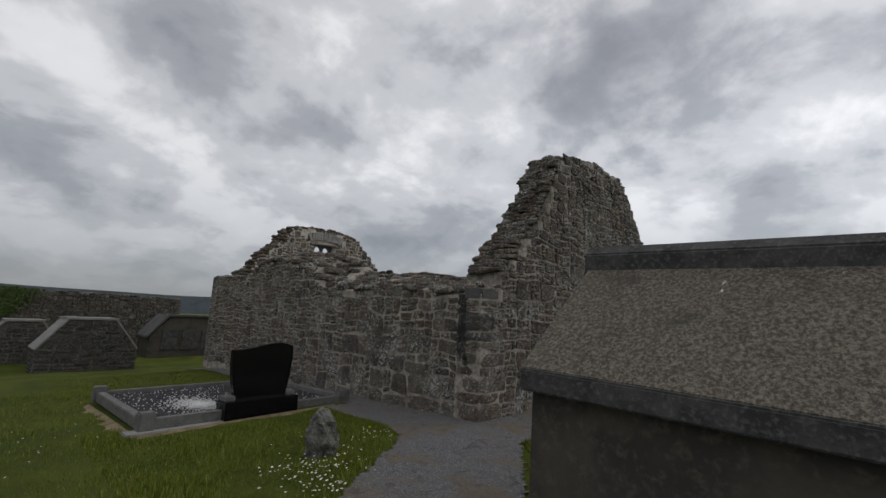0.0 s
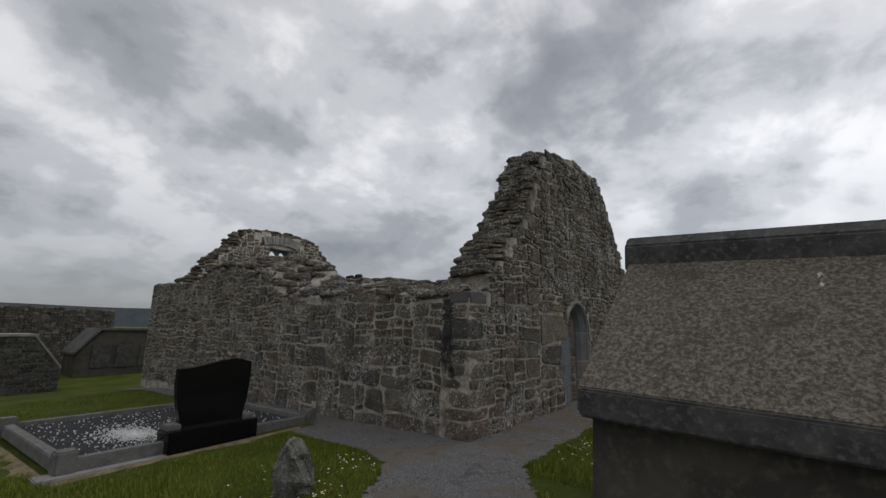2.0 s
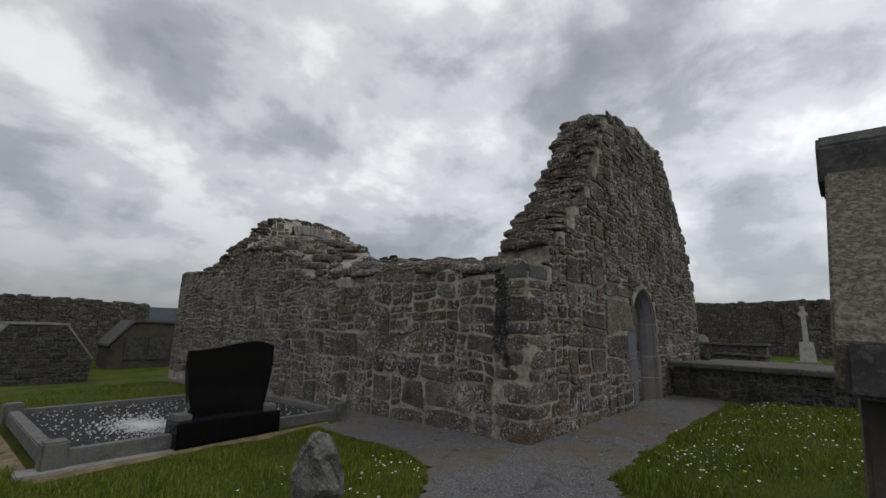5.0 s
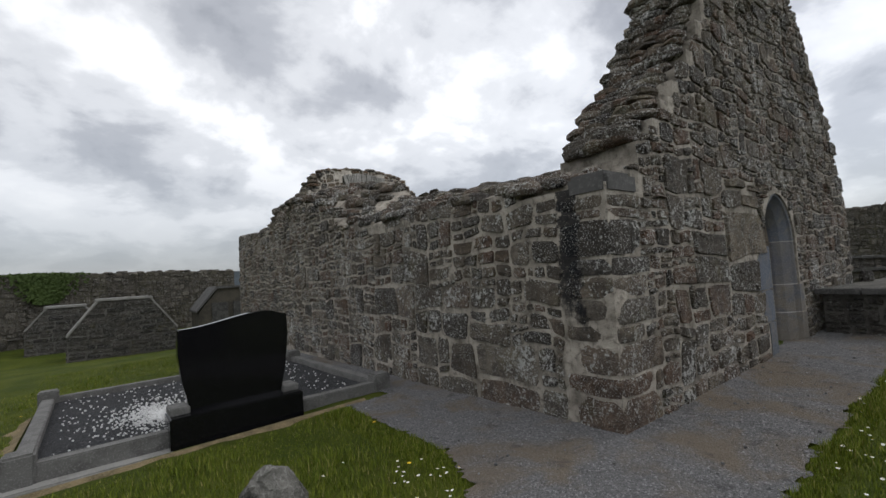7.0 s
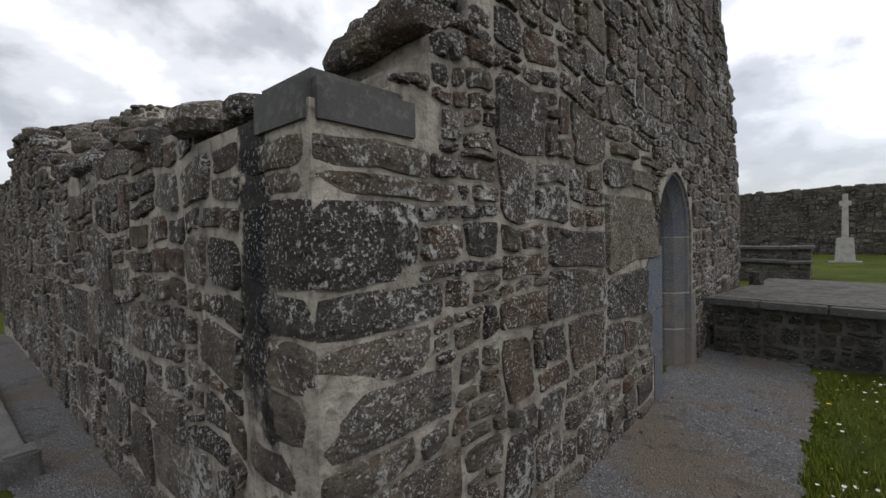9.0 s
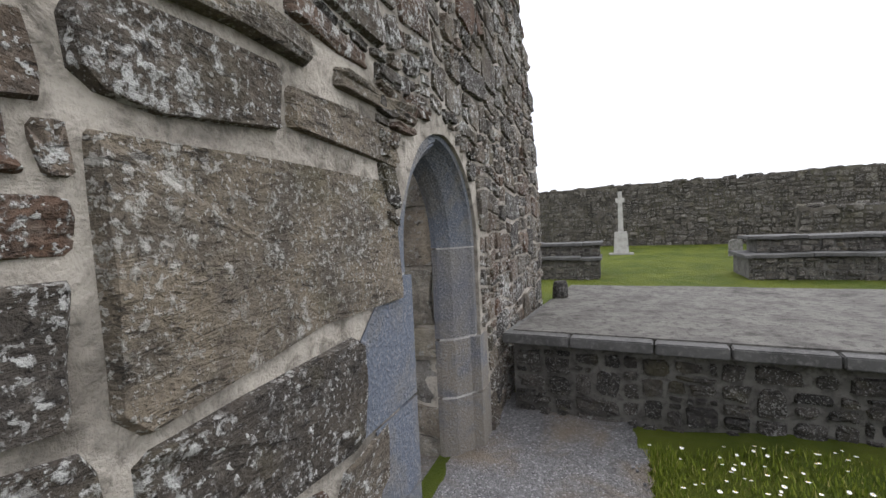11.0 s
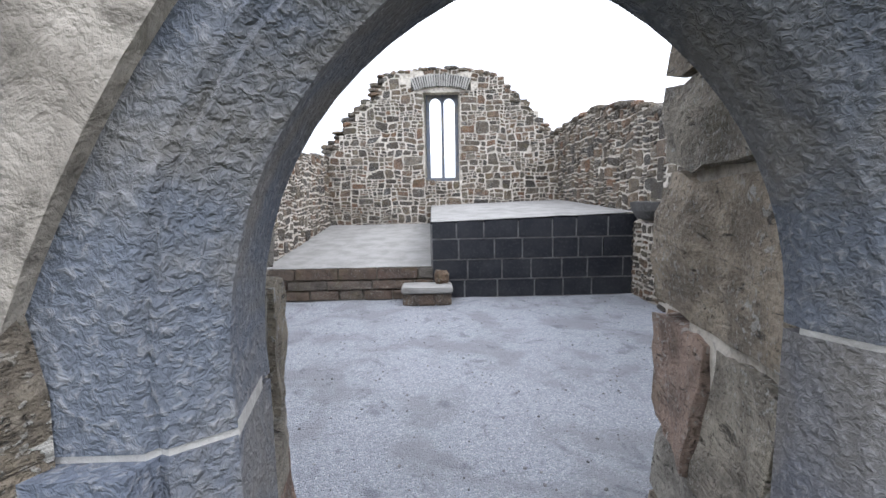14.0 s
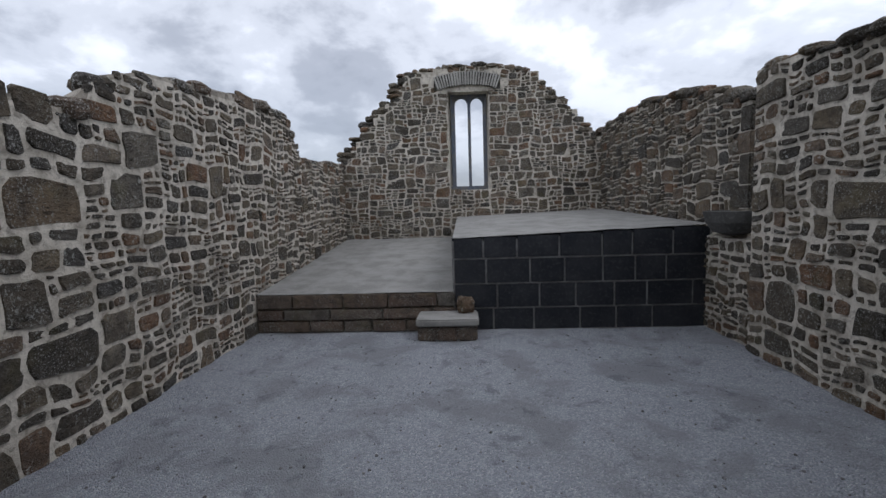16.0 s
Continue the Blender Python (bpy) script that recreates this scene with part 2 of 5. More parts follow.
SLATE = make_simple("pale_grey_slate", (0.40, 0.39, 0.36), (0.28, 0.27, 0.25), (0.46, 0.45, 0.42), 6, 40)
JOINT = make_simple("pale_joint_mortar", (0.42, 0.41, 0.38), (0.30, 0.29, 0.27), (0.5, 0.49, 0.46), 9, 60)
BLOCKS = make_simple("black_stained_blocks", (0.013, 0.015, 0.020), (0.030, 0.032, 0.037), (0.060, 0.060, 0.062), 2.5, 22, 0.6, 0.4, 0.006)
BLOCK_JOINT = make_simple("grey_block_joints", (0.24, 0.24, 0.236), (0.13, 0.13, 0.128), (0.30, 0.24, 0.235), 6, 50)
CONCRETE = make_simple("weathered_concrete", (0.27, 0.265, 0.25), (0.19, 0.185, 0.175), (0.34, 0.33, 0.31), 3, 45)
KERB = make_simple("grey_granite_kerb", (0.15, 0.147, 0.14), (0.095, 0.093, 0.088), (0.28, 0.28, 0.27), 6, 80)
RENDERED = make_simple("grimy_cement_render", (0.080, 0.072, 0.058), (0.045, 0.042, 0.037), (0.12, 0.105, 0.080), 1.7, 18, 0.93, 0.4, 0.006)
CAPSTONE = make_simple("blackened_cement_cap", (0.040, 0.040, 0.040), (0.080, 0.078, 0.074), (0.15, 0.148, 0.14), 5, 30, 0.93)
FLAG = make_simple("grey_flagstone", (0.095, 0.093, 0.090), (0.055, 0.054, 0.052), (0.17, 0.166, 0.158), 2.6, 30)
PALE_STONE = make_simple("pale_lichened_stone", (0.20, 0.195, 0.175), (0.10, 0.096, 0.085), (0.36, 0.355, 0.33), 9, 45, 0.92, 1.0, 0.03)
SOIL = make_simple("dry_clippings_soil", (0.24, 0.185, 0.105), (0.13, 0.105, 0.06), (0.33, 0.27, 0.17), 7, 60, 0.95, 0.9, 0.02)


def make_granite():
    s = Shade("polished_black_granite", 0.12, 0.28)
    n = s.noise(220, 2, 0.6)
    return s.done(s.mix(s.step(n, 0.6, 0.72), (0.006, 0.006, 0.007), (0.03, 0.03, 0.032)), None)


GRANITE = make_granite()


def make_gravel(name, a, b, c, damp):
    s = Shade(name, 0.93, 0.2)
    grit, grit2 = s.cells(95, "F1", "Color"), s.cells(95)
    tone = s.t.nodes.new("ShaderNodeSeparateColor")
    s.t.links.new(grit, tone.inputs[0])
    n1, n2 = s.noise(1.3, 5, 0.6, 0.5), s.noise(7, 5, 0.65)
    col = s.mix(tone.outputs[0], a, b)
    col = s.mix(s.math("MULTIPLY", s.step(tone.outputs[1], 0.86, 0.95), 0.7), col, c)
    col = s.mix(s.math("MULTIPLY", s.step(n1, 0.46, 0.64), 0.75), col, damp)
    col = s.mix(s.math("MULTIPLY", s.step(n2, 0.55, 0.75), 0.35), col, tuple(0.5 * v for v in a))
    n3 = s.noise(3.6, 6, 0.62, 0.6)
    col = s.mix(s.math("MULTIPLY", s.step(n3, 0.56, 0.68), 0.45), col, tuple(0.4 * v for v in a))
    h = s.math("ADD", s.math("MULTIPLY", s.math("SUBTRACT", 0.5, grit2), 0.6), s.math("ADD", s.math("MULTIPLY", n2, 1.6), n3))
    return s.done(col, h, 0.9, 0.035)


GRAVEL_PATH = make_gravel("grey_limestone_grit_path", (0.106, 0.105, 0.106), (0.21, 0.208, 0.208), (0.36, 0.36, 0.36), (0.18, 0.142, 0.098))
GRAVEL_FLOOR = make_gravel("blue_grey_gravel", (0.25, 0.265, 0.295), (0.41, 0.425, 0.455), (0.56, 0.57, 0.58), (0.24, 0.245, 0.26))


def make_roof():
    s = Shade("lichened_tomb_roof", 0.95, 0.15)
    n1, n2, n3 = s.noise(46, 6, 0.75, 0.3), s.noise(2.3, 5, 0.65, 0.5), s.noise(130, 3, 0.6)
    col = s.mix(s.step(n1, 0.40, 0.64), (0.066, 0.058, 0.047), (0.205, 0.182, 0.148))
    col = s.mix(s.math("MULTIPLY", s.step(n2, 0.5, 0.72), 0.75), col, (0.055, 0.051, 0.043))
    col = s.mix(s.step(s.noise(9, 6, 0.6, 0.8), 0.69, 0.73), col, (0.50, 0.49, 0.46))
    return s.done(col, s.math("ADD", n1, s.math("MULTIPLY", n3, 0.4)), 0.6, 0.012)


ROOF = make_roof()


def make_grass():
    s = Shade("mown_grass", 0.9, 0.15)
    n1, n2, n3 = s.noise(1.1, 4, 0.6, 0.4), s.noise(9, 4, 0.65), s.noise(120, 3, 0.7)
    col = s.mix(s.step(n1, 0.35, 0.68), (0.070, 0.098, 0.010), (0.135, 0.155, 0.018))
    col = s.mix(s.math("MULTIPLY", s.step(n2, 0.5, 0.75), 0.6), col, (0.135, 0.145, 0.028))
    col = s.mix(s.math("MULTIPLY", n3, 0.6), col, (0.028, 0.045, 0.008))
    return s.done(col, s.math("ADD", n2, n3), 0.9, 0.04)


GRASS = make_grass()


def make_blades():
    s = Shade("grass_blades", 0.7, 0.2)
    own = s.geo.outputs["Random Per Island"]
    col = s.ramp(own, [(0.0, (0.062, 0.096, 0.008)), (0.5, (0.125, 0.162, 0.014)), (0.85, (0.175, 0.200, 0.024)), (1.0, (0.28, 0.25, 0.09))])
    return s.done(col)


BLADES = make_blades()
PETAL = make_simple("white_petals", (0.80, 0.80, 0.78), (0.72, 0.72, 0.70), (0.82, 0.82, 0.8), 40, 90, 0.8)
YOLK = make_simple("yellow_petals", (0.75, 0.50, 0.03), (0.65, 0.42, 0.02), (0.8, 0.55, 0.05), 40, 90, 0.8)


def make_farwall():
    s = Shade("far_rubble_wall", 0.95, 0.15)
    course = s.cells(4.5, "F1", "Color")
    tone = s.t.nodes.new("ShaderNodeSeparateColor")
    s.t.links.new(course, tone.inputs[0])
    col = s.ramp(tone.outputs[0], [(0.0, (0.045, 0.041, 0.035)), (0.5, (0.085, 0.077, 0.064)), (1.0, (0.125, 0.114, 0.095))])
    col = s.mix(s.math("MULTIPLY", s.step(s.noise(0.7, 4, 0.6), 0.45, 0.7), 0.5), col, (0.10, 0.098, 0.06))
    n = s.noise(22, 5, 0.7)
    col = s.mix(s.step(n, 0.62, 0.72), col, (0.26, 0.255, 0.235))
    return s.done(col, n, 0.8, 0.04)


FARWALL = make_farwall()
CHIPS_DARK = make_gravel("dark_green_chippings", (0.022, 0.023, 0.025), (0.060, 0.062, 0.066), (0.16, 0.16, 0.16), (0.05, 0.05, 0.052))
IVY = make_simple("ivy_leaves", (0.055, 0.085, 0.020), (0.035, 0.06, 0.012), (0.10, 0.14, 0.04), 6, 40, 0.7)
# distance haze is mixed into the hills' own colour as blue-grey
HILL = make_simple("haze_blue_hills", (0.12, 0.138, 0.165), (0.10, 0.118, 0.135), (0.15, 0.18, 0.21), 0.02, 0.1, 1.0)
# ---- building helpers ----
def part(name, bm, material, parent=None, label=""):
    """Links a bmesh as one mesh object, under its thing if one is given."""
    me = bpy.data.meshes.new(name)
    bm.to_mesh(me)
    bm.free()
    me.materials.append(material)
    ob = new(name, me)
    ob.parent = parent
    return tagged(ob, label)


def raw(name, verts, faces, material, parent=None, label=""):
    me = bpy.data.meshes.new(name)
    me.from_pydata(verts, [], faces)
    me.materials.append(material)
    ob = new(name, me)
    ob.parent = parent
    return tagged(ob, label)


def thing(name, label, category, place=(0, 0, 0), turn=0.0, group=""):
    ob = new(name)
    ob.empty_display_size = 0.2
    ob.matrix_basis = pose(*place, 0, 0, turn)
    return tagged(ob, label, category, group)


def box(size, centre=(0, 0, 0), bevel=0.0, m=None):
    bm = bmesh.new()
    bmesh.ops.create_cube(bm, size=1.0, matrix=Matrix.Translation(centre) @ Matrix.Diagonal((*size, 1)))
    if bevel:
        bmesh.ops.bevel(bm, geom=bm.edges[:], offset=bevel, segments=2, affect="EDGES")
    if m is not None:
        bm.transform(m)
    return bm


def prism(points, y0, y1, bevel=0.0, m=None, swap=False):
    """A polygon in (s, z) made solid from y0 to y1; swap lays s along y and the depth along x."""
    bm = bmesh.new()
    put = (lambda s, z, d: (d, s, z)) if swap else (lambda s, z, d: (s, d, z))
    vs = [bm.verts.new(put(s, z, y0)) for s, z in points]
    f = bm.faces.new(vs)
    ext = bmesh.ops.extrude_face_region(bm, geom=[f])
    move = Vector(put(0, 0, y1)) - Vector(put(0, 0, y0))
    bmesh.ops.translate(bm, verts=[v for v in ext["geom"] if isinstance(v, bmesh.types.BMVert)], vec=move)
    bmesh.ops.recalc_face_normals(bm, faces=bm.faces[:])
    if bevel:
        bmesh.ops.bevel(bm, geom=bm.edges[:], offset=bevel, segments=2, affect="EDGES")
    if m is not None:
        bm.transform(m)
    return bm


def lerp_line(points, s):
    for (a, za), (b, zb) in zip(points, points[1:]):
        if a <= s <= b:
            return za + (zb - za) * (s - a) / max(b - a, 1e-6)
    return points[0][1] if s < points[0][0] else points[-1][1]


def smooth(v, a, b):
    v = min(max((v - a) / (b - a), 0.0), 1.0)
    return v * v * (3 - 2 * v)


FALL = [(-6.0, 0.0), (0.0, 0.0), (4.0, -0.06), (10.0, -0.2), (13.0, -0.48), (15.5, -0.70), (18.0, -0.62), (20.5, -0.56)]


def ground_z(x, y):
    fall = lerp_line(FALL, y)
    if x >= 0:
        z = min(0.024 * x, 0.62) + 0.11 * smooth(-y, 1.05, 1.9) * smooth(x, 0.2, 2.0) * (1 - smooth(x, 5.0, 7.5)) + fall * (1.0 if y > 12 else 1 - smooth(x, 0.1, 2.0))
    else:
        z = fall + max(0.032 * x, -0.2) * (1 - smooth(y, 8.0, 13.0))
    far = max(abs(x) - 30, abs(y) - 26, 0.0)
    return z - min(far * 0.03, 3.0)


def split_cells(x0, z0, x1, z1, low, high, rng, out):
    """Cuts a rectangle into uneven, mostly lying cells."""
    w, h = x1 - x0, z1 - z0
    want = low * (high / low) ** rng.random()
    if w * h < want and 0.7 < w / h < 2.9 or (w < 0.07 or h < 0.045):
        out.append((x0, z0, x1, z1))
        return
    f = rng.uniform(0.22, 0.78)
    if w / h > rng.uniform(1.25, 2.3):
        split_cells(x0, z0, x0 + f * w, z1, low, high, rng, out)
        split_cells(x0 + f * w, z0, x1, z1, low, high, rng, out)
    else:
        split_cells(x0, z0, x1, z0 + f * h, low, high, rng, out)
        split_cells(x0, z0 + f * h, x1, z1, low, high, rng, out)


def stone_mesh(cell, rng, gap, proud, put, wobble=0.048, rough=0.09):
    """One face stone: an uneven four-sided outline with cut corners, chamfered forward to a slightly tilted face."""
    x0, z0, x1, z1 = cell
    w, h = x1 - x0, z1 - z0
    g = min(gap * rng.uniform(0.6, 1.4), 0.2 * min(w, h))
    k = rough * min(w, h, 0.3)
    corner = [(x1 - g - k * rng.random() ** 2, z0 + g + k * rng.random() ** 2), (x1 - g - k * rng.random() ** 2, z1 - g - k * rng.random() ** 2),
              (x0 + g + k * rng.random() ** 2, z1 - g - k * rng.random() ** 2), (x0 + g + k * rng.random() ** 2, z0 + g + k * rng.random() ** 2)]
    cx, cz = sum(p[0] for p in corner) / 4, sum(p[1] for p in corner) / 4
    ring = []
    for i in range(4):
        p, before, after = corner[i], corner[i - 1], corner[(i + 1) % 4]
        for q in (before, after):
            f = rng.uniform(0.04, 0.22) * min(w, h, 0.26) / max(math.hypot(q[0] - p[0], q[1] - p[1]), 1e-4)
            f = min(f, 0.36)
            ring.append((p[0] + (q[0] - p[0]) * f - cx, p[1] + (q[1] - p[1]) * f - cz))
        f, out = rng.uniform(0.3, 0.7), rng.uniform(-0.07, 0.07) * min(1.0, 0.3 / max(w, h))
        mx, mz = p[0] + (after[0] - p[0]) * f - cx, p[1] + (after[1] - p[1]) * f - cz
        ring.append((mx * (1 + out), mz * (1 + out)))
    a, b = w / 2, h / 2
    flat = min(1.0, 0.3 / max(w, h))
    tilt_x, tilt_z, d = flat * rng.uniform(-0.06, 0.06), flat * rng.uniform(-0.06, 0.06), proud * rng.uniform(0.3, 1.3)
    inner = 1 - rng.uniform(0.006, 0.014) / max(min(a, b), 0.05)
    verts = []
    for scale, depth, lean in ((1.0, -0.02, 0), (max(inner, 0.7), d, 1)):
        for px, pz in ring:
            q = 1.5 * noise.noise_vector((2.6 * (cx + px), 0.0, 2.6 * (cz + pz)))
            r = noise.noise_vector((11.0 * (cx + px), 3.0, 11.0 * (cz + pz)))
            dd = depth + lean * (tilt_x * px + tilt_z * pz + rng.uniform(-0.35, 0.35) * proud)
            verts.append(put(cx + px * scale + wobble * q[0] + 0.016 * r[0], cz + pz * scale + wobble * q[2] + 0.016 * r[2], dd))
    q = 1.5 * noise.noise_vector((2.6 * cx, 0.0, 2.6 * cz))
    verts.append(put(cx + 0.25 * a * rng.uniform(-1, 1) + wobble * q[0], cz + 0.25 * b * rng.uniform(-1, 1) + wobble * q[2], d * rng.uniform(0.7, 1.6)))
    n = len(ring)
    faces = [(i, (i + 1) % n, n + (i + 1) % n, n + i) for i in range(n)]
    faces += [(n + i, n + (i + 1) % n, 2 * n) for i in range(n)]
    return verts, faces


def rock_mesh(centre, size, rng, turn=None):
    """A loose rough block with eight-cornered rings."""
    turn = rng.uniform(-0.25, 0.25) if turn is None else turn
    ca, sa = math.cos(turn), math.sin(turn)
    verts = []
    for zz, f in ((-0.5, 0.82), (-0.22, 1.0), (0.25, 0.98), (0.5, 0.72)):
        for k in range(8):
            t = 2 * math.pi * (k + 0.5) / 8
            r = 0.5 / max(abs(math.cos(t)), abs(math.sin(t))) * f * rng.uniform(0.84, 1.06)
            px, py = math.cos(t) * r * size[0], math.sin(t) * r * size[1]
            verts.append((centre[0] + ca * px - sa * py, centre[1] + sa * px + ca * py, centre[2] + (zz + rng.uniform(-0.07, 0.07)) * size[2]))
    faces = [tuple(range(7, -1, -1)), tuple(range(24, 32))]
    for r in (0, 8, 16):
        faces += [(r + k, r + (k + 1) % 8, r + 8 + (k + 1) % 8, r + 8 + k) for k in range(8)]
    return verts, faces


def joined(pieces):
    verts, faces = [], []
    for v, f in pieces:
        n = len(verts)
        verts += v
        faces += [tuple(i + n for i in p) for p in f]
    return verts, faces


PENDING = []


def face_stones(wall, cells, put, inside, near, material, seed, gap=0.016, proud=0.024, most=290):
    """Stones over one face of a wall. The ones nearest to the walk become pieces of their own, the rest one joined part."""
    rng = random.Random(seed)
    made = []
    for cell in cells:
        cx, cz = (cell[0] + cell[2]) / 2, (cell[1] + cell[3]) / 2
        if inside(cx, cz):
            made.append((near(cx, cz), len(made), stone_mesh(cell, rng, gap, proud, put)))
    made.sort()
    PENDING.append((wall, [m[2] for m in made[:most]], [m[2] for m in made[most:]], material))


def finish_stones():
    for wall, close, rest, material in PENDING:
        for v, f in close:
            raw("stone", v, f, material, wall)
        if rest:
            v, f = joined(rest)
            tagged(raw("masonry", v, f, material, wall), kind="stuff")


def structure(name, verts_faces=None, bm=None, material=None, label=""):
    ob = raw(name, *verts_faces, material) if bm is None else part(name, bm, material)
    return tagged(ob, label, kind="structure")


# ---- ground ----
def build_ground():
    def line(parts):
        out = []
        for a, b, n in parts:
            out += [a + (b - a) * k / n for k in range(n)]
        return out + [parts[-1][1]]

    xs = line([(-3000, -200, 6), (-200, -40, 8), (-40, -8, 16), (-8, 9, 68), (9, 40, 24), (40, 200, 8), (200, 3000, 6)])
    ys = line([(-3000, -200, 6), (-200, -40, 8), (-40, -8, 16), (-8, 14, 88), (14, 40, 16), (40, 200, 8), (200, 3000, 6)])
    verts = []
    for y in ys:
        for x in xs:
            z = ground_z(x, y)
            if abs(x) < 12 and abs(y) < 18:
                z += 0.018 * noise.noise((x * 1.7, y * 1.7, 0.3)) + 0.01 * noise.noise((x * 5, y * 5, 2.0))
            if 0.3 < x < 7.3 and 0.3 < y < 12.2:
                z = -0.25
            verts.append((x, y, z))
    n = len(xs)
    faces = [(r * n + c, r * n + c + 1, (r + 1) * n + c + 1, (r + 1) * n + c) for r in range(len(ys) - 1) for c in range(n - 1)]
    structure("ground", (verts, faces), None, GRASS, "mown green graveyard grass reaching to the horizon")


def path_edge_left(x):
    """The verge on the graves' side: y of the grass edge."""
    return lerp_line([(-9.0, -5.2), (-3.9, -1.55), (-2.9, -0.85), (-1.75, -0.10), (-1.25, 0.25), (-1.02, 0.8)], x)


def on_path(x, y):
    wave = 0.07 * noise.noise((x * 2.3, y * 2.3, 5.0)) + 0.03 * noise.noise((x * 9, y * 9, 7.0))
    if x > -0.42 and y > -0.98 + wave and y < 0.6 and x < 5.3:
        return True
    if -1.03 + wave < x < 0.4 and 0.3 < y < 12.0:
        return y < 2.55 or x > -0.5
    right = lerp_line([(-9, -9.5), (-3.2, -4.4), (-2.6, -2.6), (-0.4, -1.0)], x)
    return y < path_edge_left(x) + wave and y > right + wave and x < 0.2


def build_path():
    step, verts, faces, index = 0.045, [], [], {}

    rngp = random.Random(5)

    def vert(i, j):
        if (i, j) not in index:
            x, y = i * step + rngp.uniform(-0.02, 0.02), j * step + rngp.uniform(-0.02, 0.02)
            z = ground_z(x, y) + 0.018 + 0.012 * noise.noise((x * 1.7, y * 1.7, 0.3)) + 0.006 * noise.noise((x * 7, y * 7, 1.0))
            if x > 3.0 and y > -0.1:
                z -= 0.05 * smooth(y, -0.1, 0.5)
            index[i, j] = len(verts)
            verts.append((x, y, z))
        return index[i, j]

    for i in range(-200, 120):
        for j in range(-214, 267):
            if on_path((i + 0.5) * step, (j + 0.5) * step):
                faces.append((vert(i, j), vert(i + 1, j), vert(i + 1, j + 1), vert(i, j + 1)))
    structure("path", (verts, faces), None, GRAVEL_PATH, "grey grit footpath round the ruined church")


build_ground()
build_path()


def build_floor():
    verts, faces, nx, ny = [], [], 60, 64
    for j in range(ny + 1):
        for i in range(nx + 1):
            x, y = 0.6 + 6.6 * i / nx, 0.42 + 6.6 * j / ny
            verts.append((x, y, 0.06 * (1 - smooth(y, 0.4, 1.5)) + 0.02 * noise.noise((x * 1.5, y * 1.5, 9.0)) + 0.008 * noise.noise((x * 6, y * 6, 4.0))))
    for j in range(ny):
        for i in range(nx):
            a = j * (nx + 1) + i
            faces.append((a, a + 1, a + nx + 2, a + nx + 1))
    structure("floor", (verts, faces), None, GRAVEL_FLOOR, "blue-grey loose gravel floor inside the roofless church")


build_floor()


def rough_line(points, rng, step, jump, drop=0.0):
    """A ragged, stepped version of an outline given as (s, z)."""
    a, b = points[0][0], points[-1][0]
    out, s = [], a
    while s < b - 0.02:
        w = rng.uniform(0.6, 1.5) * step
        e = min(s + w, b)
        z = lerp_line(points, (s + e) / 2) - drop + rng.uniform(-jump, jump)
        out += [(s, z), (e, z)]
        s = e
    return out


# ---- the church: outer faces x = 0 and y = 0, walls 0.9 thick ----
LONG, WIDE = 12.0, 7.47
N_OUT = [(0.0, 1.93), (0.3, 1.95), (0.7, 1.96), (2.0, 2.02), (4.2, 2.08), (4.9, 2.28), (5.5, 2.58), (6.2, 2.82), (7.2, 2.92), (8.1, 2.86), (8.5, 2.60), (9.2, 2.53), (12.0, 2.68)]
N_IN = [(0.0, 2.15), (2.9, 2.41), (4.1, 2.52), (4.2, 2.76), (4.8, 2.98), (5.6, 3.08), (6.6, 3.17), (8.1, 3.27), (8.3, 3.0), (8.6, 2.58), (10.6, 2.70), (12.35, 2.8)]
S_IN = [(0.0, 2.75), (4.2, 2.86), (5.2, 2.97), (5.62, 2.97)]
S_FAR = [(6.05, 2.82), (7.0, 3.13), (7.8, 3.27), (9.0, 3.42), (10.5, 3.42), (12.0, 3.35)]
W_TOP = [(0.0, 1.95), (0.40, 2.02), (0.70, 2.36), (1.0, 2.68), (1.35, 3.0), (1.62, 3.3), (1.88, 3.65), (2.1, 4.02), (2.34, 4.45), (2.56, 4.82), (2.72, 4.96), (4.1, 5.18), (5.2, 5.12), (5.55, 4.98), (6.0, 4.55), (6.45, 4.0), (6.85, 3.35), (7.1, 2.8), (7.3, 2.3), (7.47, 2.2)]
E_TOP = [(s, z - 0.05) for s, z in [(0.0, 2.75), (0.95, 2.95), (1.27, 3.24), (1.48, 3.68), (1.8, 3.95), (2.14, 4.28), (2.4, 4.7), (2.62, 4.93), (3.6, 5.02), (4.5, 5.05), (5.5, 4.88), (5.9, 4.5), (6.28, 4.1), (6.7, 3.65), (7.06, 3.27), (7.47, 3.2)]]
DOOR_X = 3.80
SPRING = {-1: 1.375, 1: 1.435}


def pointed(half, spring, rise, n=14):
    """Half of a pointed arch from its springing to its apex, as (offset from the middle, z)."""
    r = (half * half + rise * rise) / (2 * half)
    top = math.atan2(rise, r - half) if r != half else math.pi / 2
    return [((half - r) + r * math.cos(top * k / n), spring + r * math.sin(top * k / n)) for k in range(n + 1)]


